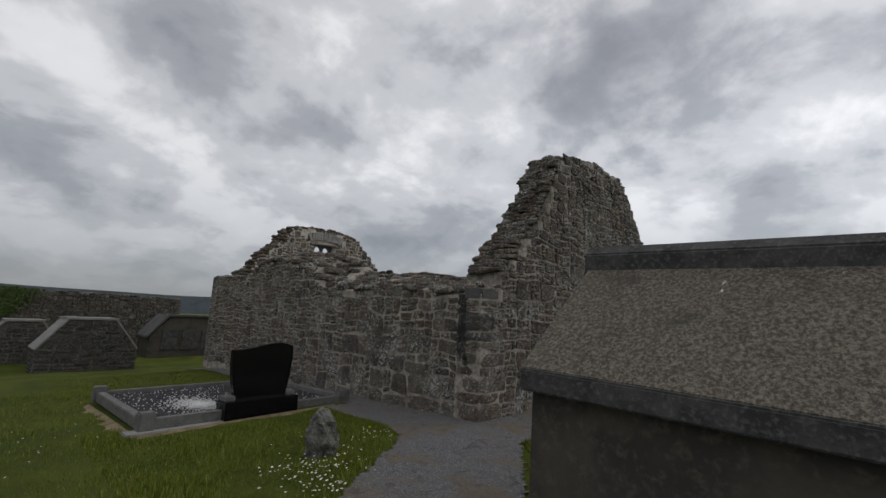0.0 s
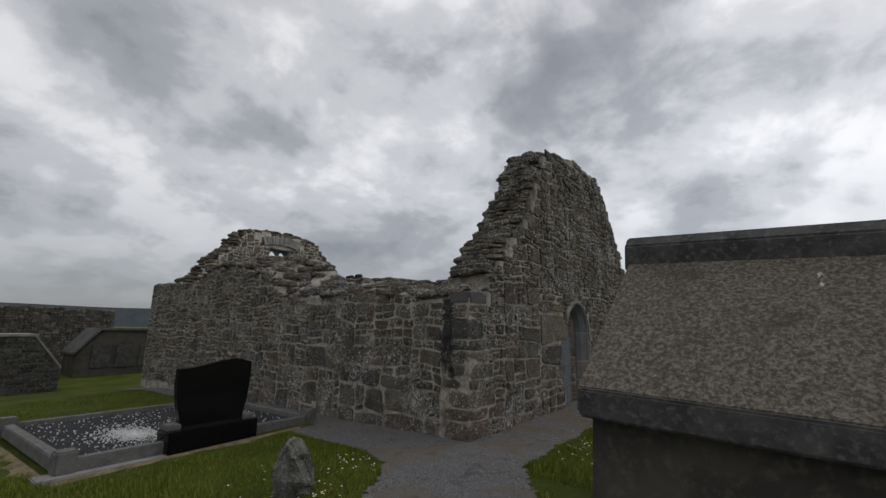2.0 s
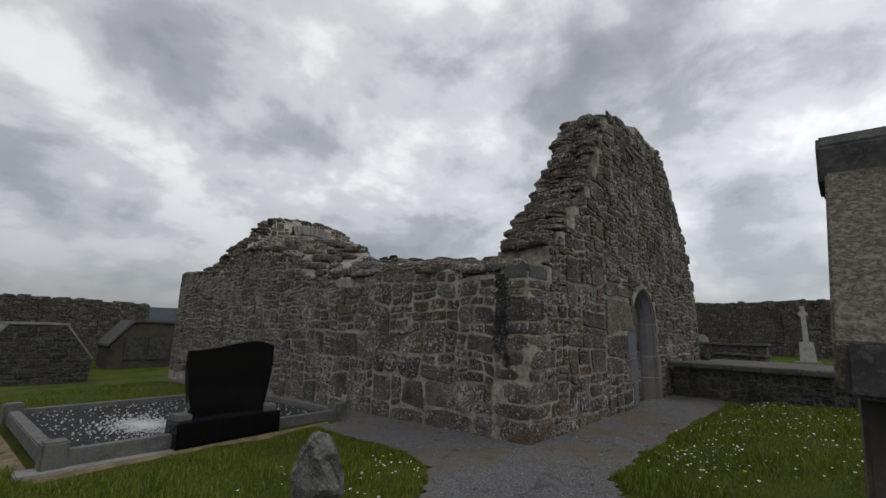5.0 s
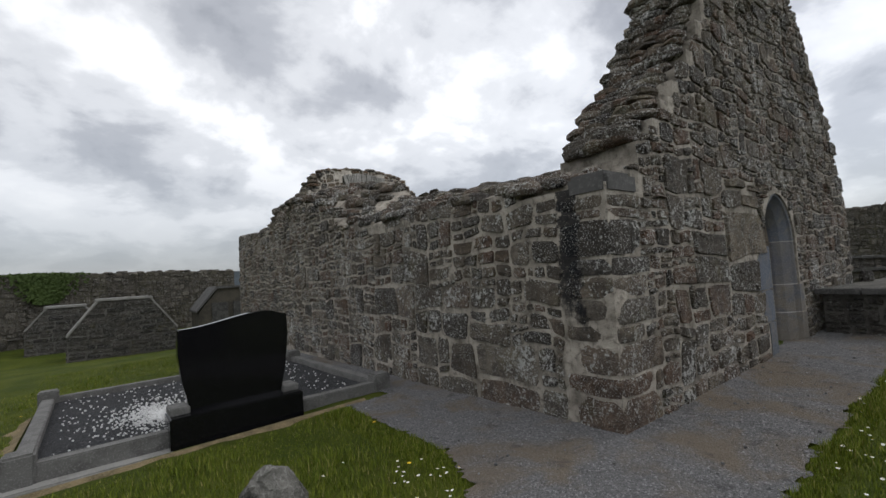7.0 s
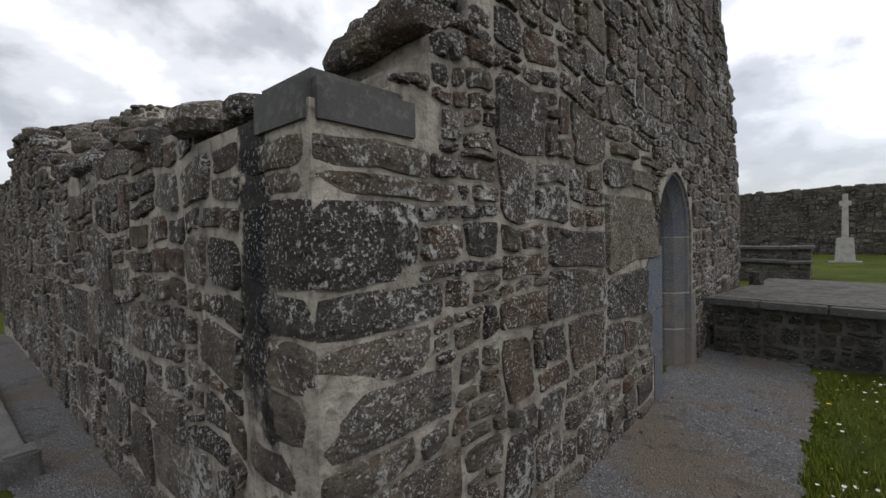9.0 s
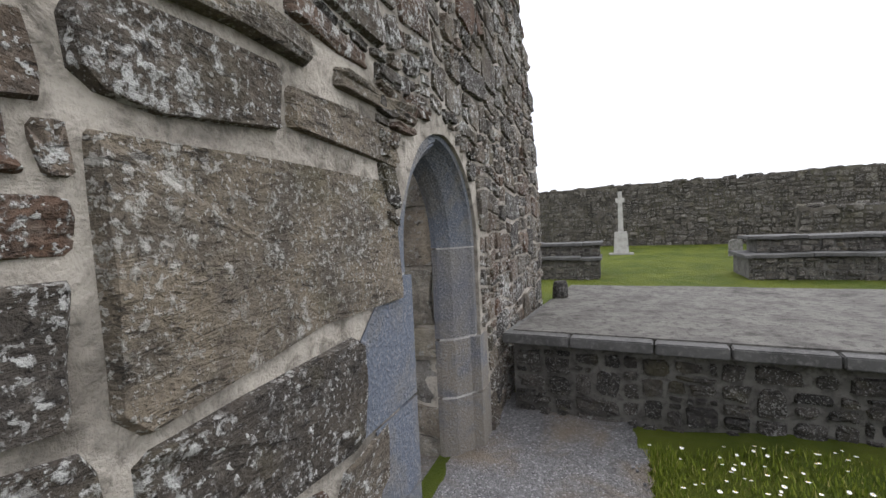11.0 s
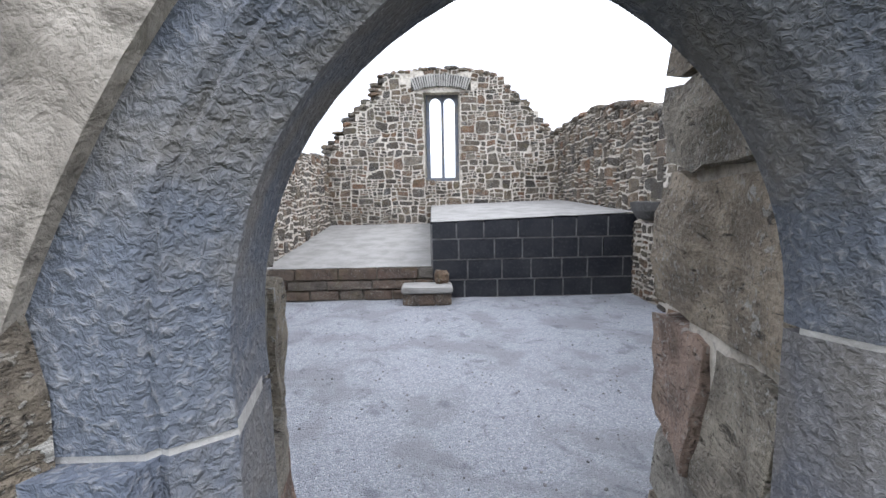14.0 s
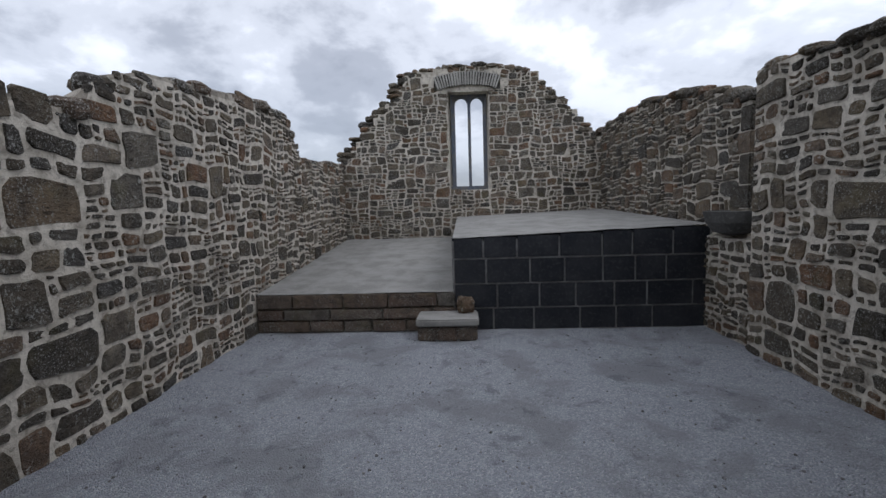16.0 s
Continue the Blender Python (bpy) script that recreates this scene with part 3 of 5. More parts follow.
def sloped_wall(name, outer, inner, x_out, x_in, a, b, label, mat, z_low=-0.3, base=None):
    """A wall along y whose top runs from the outer edge's line to the inner edge's line."""
    rng = random.Random(name)
    ys, y = [a], a
    while y < b:
        y = min(y + rng.uniform(0.16, 0.34), b)
        ys += [y - 0.004, y] if y < b else [y]
    verts, faces, jo, ji = [], [], rng.uniform(-0.04, 0.04), rng.uniform(-0.04, 0.04)
    for k, y in enumerate(ys):
        if k % 2 == 0:
            jo, ji, jm = (rng.uniform(-0.035, 0.035) for _ in range(3))
        zo, zi = lerp_line(outer, y) + jo - 0.03, lerp_line(inner, y) + ji - 0.03
        verts += [(x_out, y, z_low), (x_out, y, zo), (0.5 * (x_out + x_in), y, 0.5 * (zo + zi) + 0.03 + jm), (x_in, y, zi), (x_in, y, z_low)]
    for k in range(len(ys) - 1):
        p, q = 5 * k, 5 * k + 5
        faces += [(p + i, p + i + 1, q + i + 1, q + i) for i in range(4)] + [(p + 4, p, q, q + 4)]
    faces += [(4, 3, 2, 1, 0), tuple(5 * (len(ys) - 1) + i for i in range(5))]
    return structure(name, (verts, faces), None, mat, label)


def build_north_wall():
    wall = sloped_wall("wall_north", N_OUT, N_IN, 0.0, 0.93, 0.88, 11.76, "long ruined rubble wall with a sloping broken top", MORTAR_OUT)
    rng = random.Random(11)
    cells = []
    for a, b, lo, hi in ((0.47, 4.6, 0.02, 0.26), (4.6, 8.2, 0.018, 0.15), (8.2, 11.74, 0.018, 0.14)):
        split_cells(a, -0.05, b, 1.15, lo * 1.25, hi * 1.35, rng, cells)
        split_cells(a, 1.15, b, 3.1, lo, hi, rng, cells)
    face_stones(wall, cells, lambda s, z, d: (-d, s, z), lambda s, z: z < lerp_line(N_OUT, s) - 0.03, lambda s, z: s, STONE_OUT, 12, 0.007, 0.020)
    inner_skin = raw("inner_pointing", [(0.934, 0.92, -0.3), (0.934, 11.5, -0.3)] + [(0.934, y, lerp_line(N_IN, y) - 0.05) for y in (11.5, 8.6, 8.1, 4.8, 4.2, 4.1, 0.92)], [tuple(range(9))], MORTAR_IN, wall, "pale repointed inner face")
    cells = []
    rng = random.Random(13)
    split_cells(0.9, -0.02, 4.0, 1.6, 0.022, 0.5, rng, cells)
    split_cells(0.9, 1.6, 4.0, 3.4, 0.018, 0.4, rng, cells)
    split_cells(4.0, -0.02, 4.9, 3.4, 0.008, 0.2, rng, cells)
    split_cells(4.9, -0.02, 11.5, 3.4, 0.006, 0.16, rng, cells)
    face_stones(inner_skin, cells, lambda s, z, d: (0.934 + d, s, z), lambda s, z: z < lerp_line(N_IN, s) - 0.03 and not (s > 6.6 and z < 0.5), lambda s, z: abs(s - 4), STONE_IN, 14, 0.012, 0.016)
    tops = []
    y = 0.45
    while y < 11.7:
        zo, zi = lerp_line(N_OUT, y), lerp_line(N_IN, y)
        slope = abs(lerp_line(N_IN, y + 0.25) - zi) + abs(lerp_line(N_OUT, y + 0.25) - zo)
        for k in range(4):
            f = (k + rng.uniform(0.2, 0.8)) / 4
            tops.append(rock_mesh((0.93 * f, y + rng.uniform(-0.1, 0.1), zo + (zi - zo) * f - 0.01), (rng.uniform(0.2, 0.36), rng.uniform(0.2, 0.42), rng.uniform(0.06, 0.13) + 0.3 * min(slope, 0.12)), rng))
        y += rng.uniform(0.16, 0.3)
    tagged(raw("coping_rubble", *joined(tops), STONE_OUT, wall), kind="stuff")


def build_south_wall():
    rng = random.Random(21)
    wall = sloped_wall("wall_south", [(y, z - 0.15) for y, z in S_IN], S_IN, WIDE, 6.87, 0.88, 5.62, "tall rubble side wall with pale pointing", MORTAR_IN)
    cells = []
    split_cells(0.9, -0.02, 5.64, 3.1, 0.009, 0.24, rng, cells)
    face_stones(wall, cells, lambda s, z, d: (6.87 - d, s, z), lambda s, z: z < lerp_line(S_IN, s) - 0.03, lambda s, z: abs(s - 4), STONE_IN, 22, 0.012, 0.018)
    cells = []
    split_cells(6.87, 0.0, WIDE, 3.0, 0.02, 0.05, rng, cells)
    face_stones(wall, cells, lambda s, z, d: (s, 5.62 + d, z), lambda s, z: z < 2.93, lambda s, z: s, STONE_IN, 23, 0.012, 0.012, 40)
    sill = sloped_wall("wall_under_opening", [(5.6, 1.22), (6.7, 1.22)], [(5.6, 1.22), (6.7, 1.22)], 7.3, 6.93, 5.62, 6.66, "low rubble wall under a broken opening", MORTAR_IN)
    cells = []
    split_cells(5.62, 0.0, 6.62, 1.2, 0.010, 0.06, rng, cells)
    face_stones(sill, cells, lambda s, z, d: (6.93 - d, s, z), lambda s, z: True, lambda s, z: s, STONE_IN, 24)
    far = sloped_wall("wall_south_far", [(y, z - 0.1) for y, z in S_FAR], S_FAR, WIDE, 7.1, 6.05, 11.5, "side wall beside the platform, stepped back and broken on top", MORTAR_IN)
    cells = []
    split_cells(6.24, 1.0, 11.5, 3.5, 0.007, 0.15, rng, cells)
    face_stones(far, cells, lambda s, z, d: (7.1 - d, s, z), lambda s, z: z < lerp_line(S_FAR, s) - 0.03, lambda s, z: s, STONE_IN, 25, 0.007)
    z, k = 1.3, 0
    while z < 2.72:
        h = rng.uniform(0.24, 0.36)
        part("quoin", box((0.34, 0.2 + 0.16 * (k % 2), h - 0.015), (7.1 + 0.155, 6.05 + 0.08 + 0.08 * (k % 2), z + h / 2), 0.012), STONE_IN, far)
        z, k = z + h, k + 1
    for w, line_in, x0, x1, a, b in ((wall, S_IN, 6.87, WIDE, 0.2, 5.6), (far, S_FAR, 7.1, WIDE + 0.1, 6.1, 12.2)):
        tops, y = [], a
        while y < b:
            for k in range(3):
                f = (k + rng.uniform(0.2, 0.8)) / 3
                tops.append(rock_mesh((x0 + (x1 - x0) * f, y, lerp_line(line_in, y) - 0.1 * f), (rng.uniform(0.2, 0.34), rng.uniform(0.2, 0.4), rng.uniform(0.07, 0.15)), rng))
            y += rng.uniform(0.18, 0.32)
        tagged(raw("coping_rubble", *joined(tops), STONE_IN, w), kind="stuff")


def build_west_wall():
    rng = random.Random(31)
    top = rough_line([(s, z) for s, z in W_TOP], rng, 0.16, 0.03, 0.05)
    arch_l = [(DOOR_X - o * (1 - 0.13 * math.sin(math.pi * k / 14)), z) for k, (o, z) in enumerate(pointed(0.597, 1.375, 0.662))]
    arch_r = [(DOOR_X + o, z) for o, z in pointed(0.642, 1.435, 0.612)]
    front_door = [(DOOR_X - 0.597, -0.3)] + arch_l + arch_r[::-1][1:] + [(DOOR_X + 0.642, -0.3)]
    back_door = [(DOOR_X - 0.75, -0.3), (DOOR_X - 0.75, 2.62), (DOOR_X + 0.75, 2.62), (DOOR_X + 0.75, -0.3)]
    bm = bmesh.new()
    for y0, y1, gap in ((0.0, 0.236, front_door), (0.24, 0.88, back_door)):
        outline = [(0.0, -0.3)] + gap + [(WIDE, -0.3)] + top[::-1]
        loops = []
        for y in (y0, y1):
            vs = [bm.verts.new((s + (0.04 * y * min(max(z - 1.97, 0.0) / 0.2, 1.0) if s < 2.9 and z > 1.9 else 0.0), y, z)) for s, z in outline]
            edges = [bm.edges.new((vs[k], vs[(k + 1) % len(vs)])) for k in range(len(vs))]
            bmesh.ops.triangle_fill(bm, edges=edges, use_beauty=True, normal=(0, -1 if y == y0 else 1, 0))
            loops.append(vs)
        for k in range(len(outline)):
            j = (k + 1) % len(outline)
            bm.faces.new((loops[0][k], loops[0][j], loops[1][j], loops[1][k]))
    bmesh.ops.recalc_face_normals(bm, faces=bm.faces[:])
    wall = structure("wall_west", None, bm, MORTAR_OUT, "broken rubble gable wall with a pointed doorway")

    def ring_top(s):
        o = abs(s - DOOR_X) / (0.65 if s > DOOR_X else 0.555)
        return 1.43 + 0.61 * math.sqrt(max(1 - o ** 1.9, 0)) if o < 1 else 0.0

    cells, quoins, z = [], [], -0.06
    for k, h in enumerate((0.31, 0.16, 0.25, 0.13, 0.21, 0.17, 0.15, 0.29, 0.08, 0.11)):
        a, b = (0.66, 0.40) if k % 2 == 0 else (0.46, 0.52)
        a, b = a + rng.uniform(-0.10, 0.06), b + rng.uniform(-0.08, 0.04)
        quoins.append((z, h, a, b))
        split_cells(a - 0.01, z, 0.92, z + h, 0.02, 0.08, rng, cells)
        z += h
    split_cells(0.56, z, 0.92, 2.01, 0.02, 0.05, rng, cells)
    split_cells(0.92, 0.0, 2.12, 1.0, 0.05, 0.5, rng, cells)
    split_cells(0.92, 1.0, 2.12, 2.2, 0.025, 0.35, rng, cells)
    # large stones and thin slips beside the doorway
    split_cells(2.12, 0.0, 3.12, 0.86, 0.05, 0.3, rng, cells)
    cells += [(2.12, 0.86, 2.92, 1.23), (2.12, 1.78, 2.62, 1.97), (2.12, 2.10, 2.62, 2.2), (2.62, 2.10, 3.10, 2.2), (3.10, 2.09, 3.42, 2.2)]
    small = []
    split_cells(3.13, 1.45, 4.47, 2.2, 0.008, 0.045, rng, small)
    cells += [c for c in small if all(z > ring_top(s) for s in (c[0], 0.5 * (c[0] + c[2]), c[2]) for z in (c[1],))]
    split_cells(4.62, 0.0, 5.4, 0.85, 0.02, 0.16, rng, cells)
    split_cells(4.47, 0.85, 5.4, 2.2, 0.015, 0.13, rng, cells)
    split_cells(5.4, 0.0, WIDE, 2.2, 0.03, 0.2, rng, cells)
    split_cells(0.30, 2.01, 0.92, 2.75, 0.010, 0.04, rng, cells)
    split_cells(0.92, 2.2, WIDE, 5.4, 0.016, 0.17, rng, cells)
    face_stones(wall, cells, lambda s, z, d: (s, -d, z), lambda s, z: z < lerp_line(W_TOP, s) - (0.05 if s > 0.92 else -0.02), lambda s, z: z + 0.2 * abs(s - 1.8), STONE_OUT, 32, 0.004, 0.022)
    face_stones(wall, [(2.12, 1.23, 3.27, 1.78), (2.62, 1.80, 3.34, 1.95), (2.2, 1.99, 2.78, 2.1), (2.85, 1.98, 3.5, 2.08)], lambda s, z, d: (s, -d, z), lambda s, z: True, lambda s, z: s, STONE_TAN, 34, 0.006, 0.035)
    skin = raw("inner_pointing", [(0.9, 0.884, -0.3), (3.05, 0.884, -0.3), (3.05, 0.884, 2.62), (4.55, 0.884, 2.62), (4.55, 0.884, -0.3), (6.9, 0.884, -0.3), (6.9, 0.884, 3.3), (5.5, 0.884, 4.85), (2.85, 0.884, 4.85), (0.95, 0.884, 2.4)], [(0, 1, 2, 9), (2, 3, 7, 8), (2, 8, 9), (3, 4, 5, 6), (3, 6, 7)], MORTAR_IN, wall)
    cells = []
    split_cells(0.93, 0.0, 3.12, 4.9, 0.007, 0.09, rng, cells)
    split_cells(4.46, 0.0, 6.87, 4.9, 0.015, 0.06, rng, cells)
    split_cells(3.12, 2.62, 4.46, 4.9, 0.015, 0.06, rng, cells)
    face_stones(skin, cells, lambda s, z, d: (s, 0.884 + d, z), lambda s, z: z < lerp_line(W_TOP, s) - 0.1, lambda s, z: abs(s - 3.8) + z, STONE_IN, 33, 0.016, 0.022, 120)
    # the broken edge, stepping up to the gable's head
    tops = []
    s = 0.7
    while s < WIDE:
        z, ahead = lerp_line(W_TOP, s), lerp_line(W_TOP, min(s + 0.2, WIDE))
        rise = min(abs(ahead - z), 0.45)
        for k in range(4):
            y = 0.12 + 0.68 * (k + rng.uniform(0.1, 0.9)) / 4
            back = -0.05 if 0.25 < s < 2.7 else 0.0
            n = 1 + int(rise / 0.10)
            for i in range(n):
                tops.append(rock_mesh((s + back - (0.14 if s > 5.3 else 0.0) + 0.2 * i / n + rng.uniform(-0.04, 0.04), y, z + rise * i / n - 0.02), (rng.uniform(0.2, 0.36), rng.uniform(0.2, 0.38), rng.uniform(0.06, 0.12)), rng))
        s += rng.uniform(0.15, 0.24)
    tagged(raw("coping_rubble", *joined(tops), STONE_OUT, wall), kind="stuff")
    # quoins of the corner nearest the path
    for z, h, a, b in quoins:
        out = 0.012 + 0.012 * rng.random()
        bm = box((a, b, h - 0.016), (a / 2 - out, b / 2 - out, z + h / 2))
        bmesh.ops.subdivide_edges(bm, edges=bm.edges[:], cuts=3, use_grid_fill=True)
        for v in bm.verts:
            c = Vector((a / 2 - out, b / 2 - out, z + h / 2))
            d = v.co - c
            r = max(abs(d.x) / (a / 2), 0) ** 6 + max(abs(d.y) / (b / 2), 0) ** 6 + max(abs(d.z) / (h / 2), 0) ** 6
            v.co = c + d * (0.985 - 0.04 * max(r - 1, 0)) + 0.02 * noise.noise_vector(v.co * 5.0) + 0.006 * noise.noise_vector(v.co * 16.0)
        part("quoin", bm, STONE_OUT, wall)
    z = quoins[-1][0] + quoins[-1][1]
    part("cornerstone", box((0.45, 0.36, 0.18), (0.213, 0.165, z + 0.088), 0.03), FLAG, wall, "smooth grey dressed block on the corner")
    return wall


def sweep(section_paths, closed_ends=True):
    """A solid between several paths of the same length (a section swept along)."""
    bm = bmesh.new()
    rows = [[bm.verts.new(p) for p in path] for path in section_paths]
    n, m = len(rows), len(rows[0])
    for i in range(n):
        j = (i + 1) % n
        for k in range(m - 1):
            bm.faces.new((rows[i][k], rows[j][k], rows[j][k + 1], rows[i][k + 1]))
    bm.faces.new([r[0] for r in rows])
    bm.faces.new([r[-1] for r in rows][::-1])
    bmesh.ops.recalc_face_normals(bm, faces=bm.faces[:])
    return bm


# ochre and brick tones, lightened to stand in for light reaching the passage
STONE_WARM_LIT = make_rubble("ochre_reveal_stone_lit", [(0.0, (0.33, 0.31, 0.27)), (0.35, (0.42, 0.365, 0.28)), (0.6, (0.45, 0.375, 0.28)), (0.8, (0.37, 0.35, 0.32)), (1.0, (0.40, 0.235, 0.155))], (0.46, 0.45, 0.42), 0.93)


def build_door():
    door = structure("doorway_surround", None, box((1.3, 0.06, 0.03), (DOOR_X, 0.40, -0.02)), FLAG, "pointed doorway of blue-grey dressed limestone with chamfered jambs")
    tagged(door, category="doorway")
    spans = {-1: {"edge": (0.60, 0.605), "arris": (0.440, 0.570), "groove": (0.430, 0.558), "fillet": (0.420, 0.552), "hollow": (0.362, 0.510), "inner": (0.385, 0.520)},
             1: {"edge": (0.645, 0.615), "arris": (0.598, 0.585), "groove": (0.575, 0.572), "fillet": (0.560, 0.566), "hollow": (0.462, 0.542), "inner": (0.425, 0.532)}}
    full = {side: {k: pointed(h, SPRING[side], r + 1.435 - SPRING[side]) for k, (h, r) in spans[side].items()} for side in spans}
    for key in ("arris", "groove", "fillet", "hollow", "inner"):
        pts = full[-1][key]
        full[-1][key] = [(o * (1 + 0.06 * math.sin(math.pi * k / (len(pts) - 1))), z + 0.02 * math.sin(math.pi * k / (len(pts) - 1))) for k, (o, z) in enumerate(pts)]
    depths = {-1: {"edge": 0.022, "arris": 0.022, "groove": 0.034, "fillet": 0.030, "hollow": 0.072, "inner": 0.205},
              1: {"edge": 0.022, "arris": 0.024, "groove": 0.058, "fillet": 0.048, "hollow": 0.125, "inner": 0.205}}
    keys = ("edge", "arris", "groove", "fillet", "hollow", "inner")

    def ring(side, key, a, b, wide=0.0):
        """The path of one line of the section between two heights or along the arch."""
        pts, depth = full[side][key], depths[side]
        if b == "arch":
            thin = 0.13 if key == "edge" and side < 0 else 0.0
            n = len(pts) - 1
            return [(DOOR_X + side * o * (1 - thin * math.sin(math.pi * k / n)), depth[key], z) for k, (o, z) in enumerate(pts)]
        line = []
        for z, share in ((a, 1.0), (a + 0.62 * (b - a), 0.86), (b, 0.2 if wide > 0.3 else 1.0)):
            o = pts[0][0] + (wide * share if key == "edge" else 0.0)
            line.append((DOOR_X + side * o, depth[key] - (0.03 if wide > 0.04 and key in ("edge", "arris") else 0), z))
        return line

    for side in (-1, 1):
        for a, b, wide in ((-0.05, 0.47, 0.06 if side < 0 else 0.17), (0.485, 0.845, 0.20 if side < 0 else 0.12), (0.86, SPRING[side] - 0.01, 0.0)):
            extra = wide + (0.34 if side < 0 and a > 0.8 else 0)
            paths = [ring(side, k, a, b, extra) for k in keys]
            paths.append([(x - side * 0.0, 0.24, z) for x, _, z in ring(side, "inner", a, b)])
            paths.append([(x, 0.24, z) for x, _, z in ring(side, "edge", a, b)])
            bm = sweep(paths)
            part("jamb_stone", bm, DRESSED if side < 0 else JAMB, door)
            part("joint", sweep([[(x, y + 0.004, z) for x, y, z in ring(side, k, b - 0.002, b + 0.017)] for k in keys] + [[(DOOR_X + side * 0.64, 0.23, b + 0.019 * q - 0.002) for q in (0, 0.62, 1)]]), JOINT, door, "pale mortar joint")
        paths = [ring(side, k, 0, "arch") for k in keys]
        paths.append([(x, 0.24, z) for x, _, z in paths[5]])
        paths.append([(x, 0.24, z) for x, _, z in paths[0]])
        part("arch_stone", sweep(paths), DRESSED, door)
    # rubble reveals behind the dressed stone
    rng = random.Random(41)
    for side in (-1, 1):
        splay = 0.24 if side < 0 else 0.17
        part("reveal_mortar", sweep([[(DOOR_X + side * (0.475 + splay * (y - 0.24)), y, z) for z in (0.0, 2.58)] for y in (0.242, 0.70)] + [[(DOOR_X + side * 0.745, y, z) for z in (0.0, 2.58)] for y in (0.70, 0.242)]), MORTAR_IN, door, "pale lime mortar")
        z = 0.0
        while z < 2.5:
            h = rng.uniform(0.14, 0.42)
            end = 0.90 if side > 0 or z < 0.6 else 0.76
            cut = rng.uniform(0.42, 0.62)
            for y0, y1 in ((0.235, cut), (cut, end)) if rng.random() < 0.55 else ((0.235, end),):
                mid = (y0 + y1) / 2
                face = (0.42 if side < 0 else 0.44) + splay * (mid - 0.24) + rng.uniform(-0.012, 0.016)
                bm = box((0.30, y1 - y0 - 0.022, h - 0.022), (DOOR_X + side * (face + 0.15), mid, z + h / 2))
                bmesh.ops.subdivide_edges(bm, edges=bm.edges[:], cuts=5, use_grid_fill=True)
                c = Vector((DOOR_X + side * (face + 0.15), mid, z + h / 2))
                for v in bm.verts:
                    d = v.co - c
                    r = abs(2 * d.x / 0.30) ** 6 + abs(2 * d.y / (y1 - y0)) ** 6 + abs(2 * d.z / h) ** 6
                    v.co = c + d * (1.0 - 0.035 * max(r - 1, 0))
                    v.co.x += side * splay * (v.co.y - mid)
                    v.co += 0.035 * noise.noise_vector(v.co * 4.0) + 0.014 * noise.noise_vector(v.co * 13.0) + 0.005 * noise.noise_vector(v.co * 40.0)
                part("reveal_stone", bm, STONE_WARM_LIT, door)
            z += h
    part("passage_lintel", box((1.6, 0.63, 0.14), (DOOR_X, 0.565, 2.66), 0.02), STONE_IN, door)


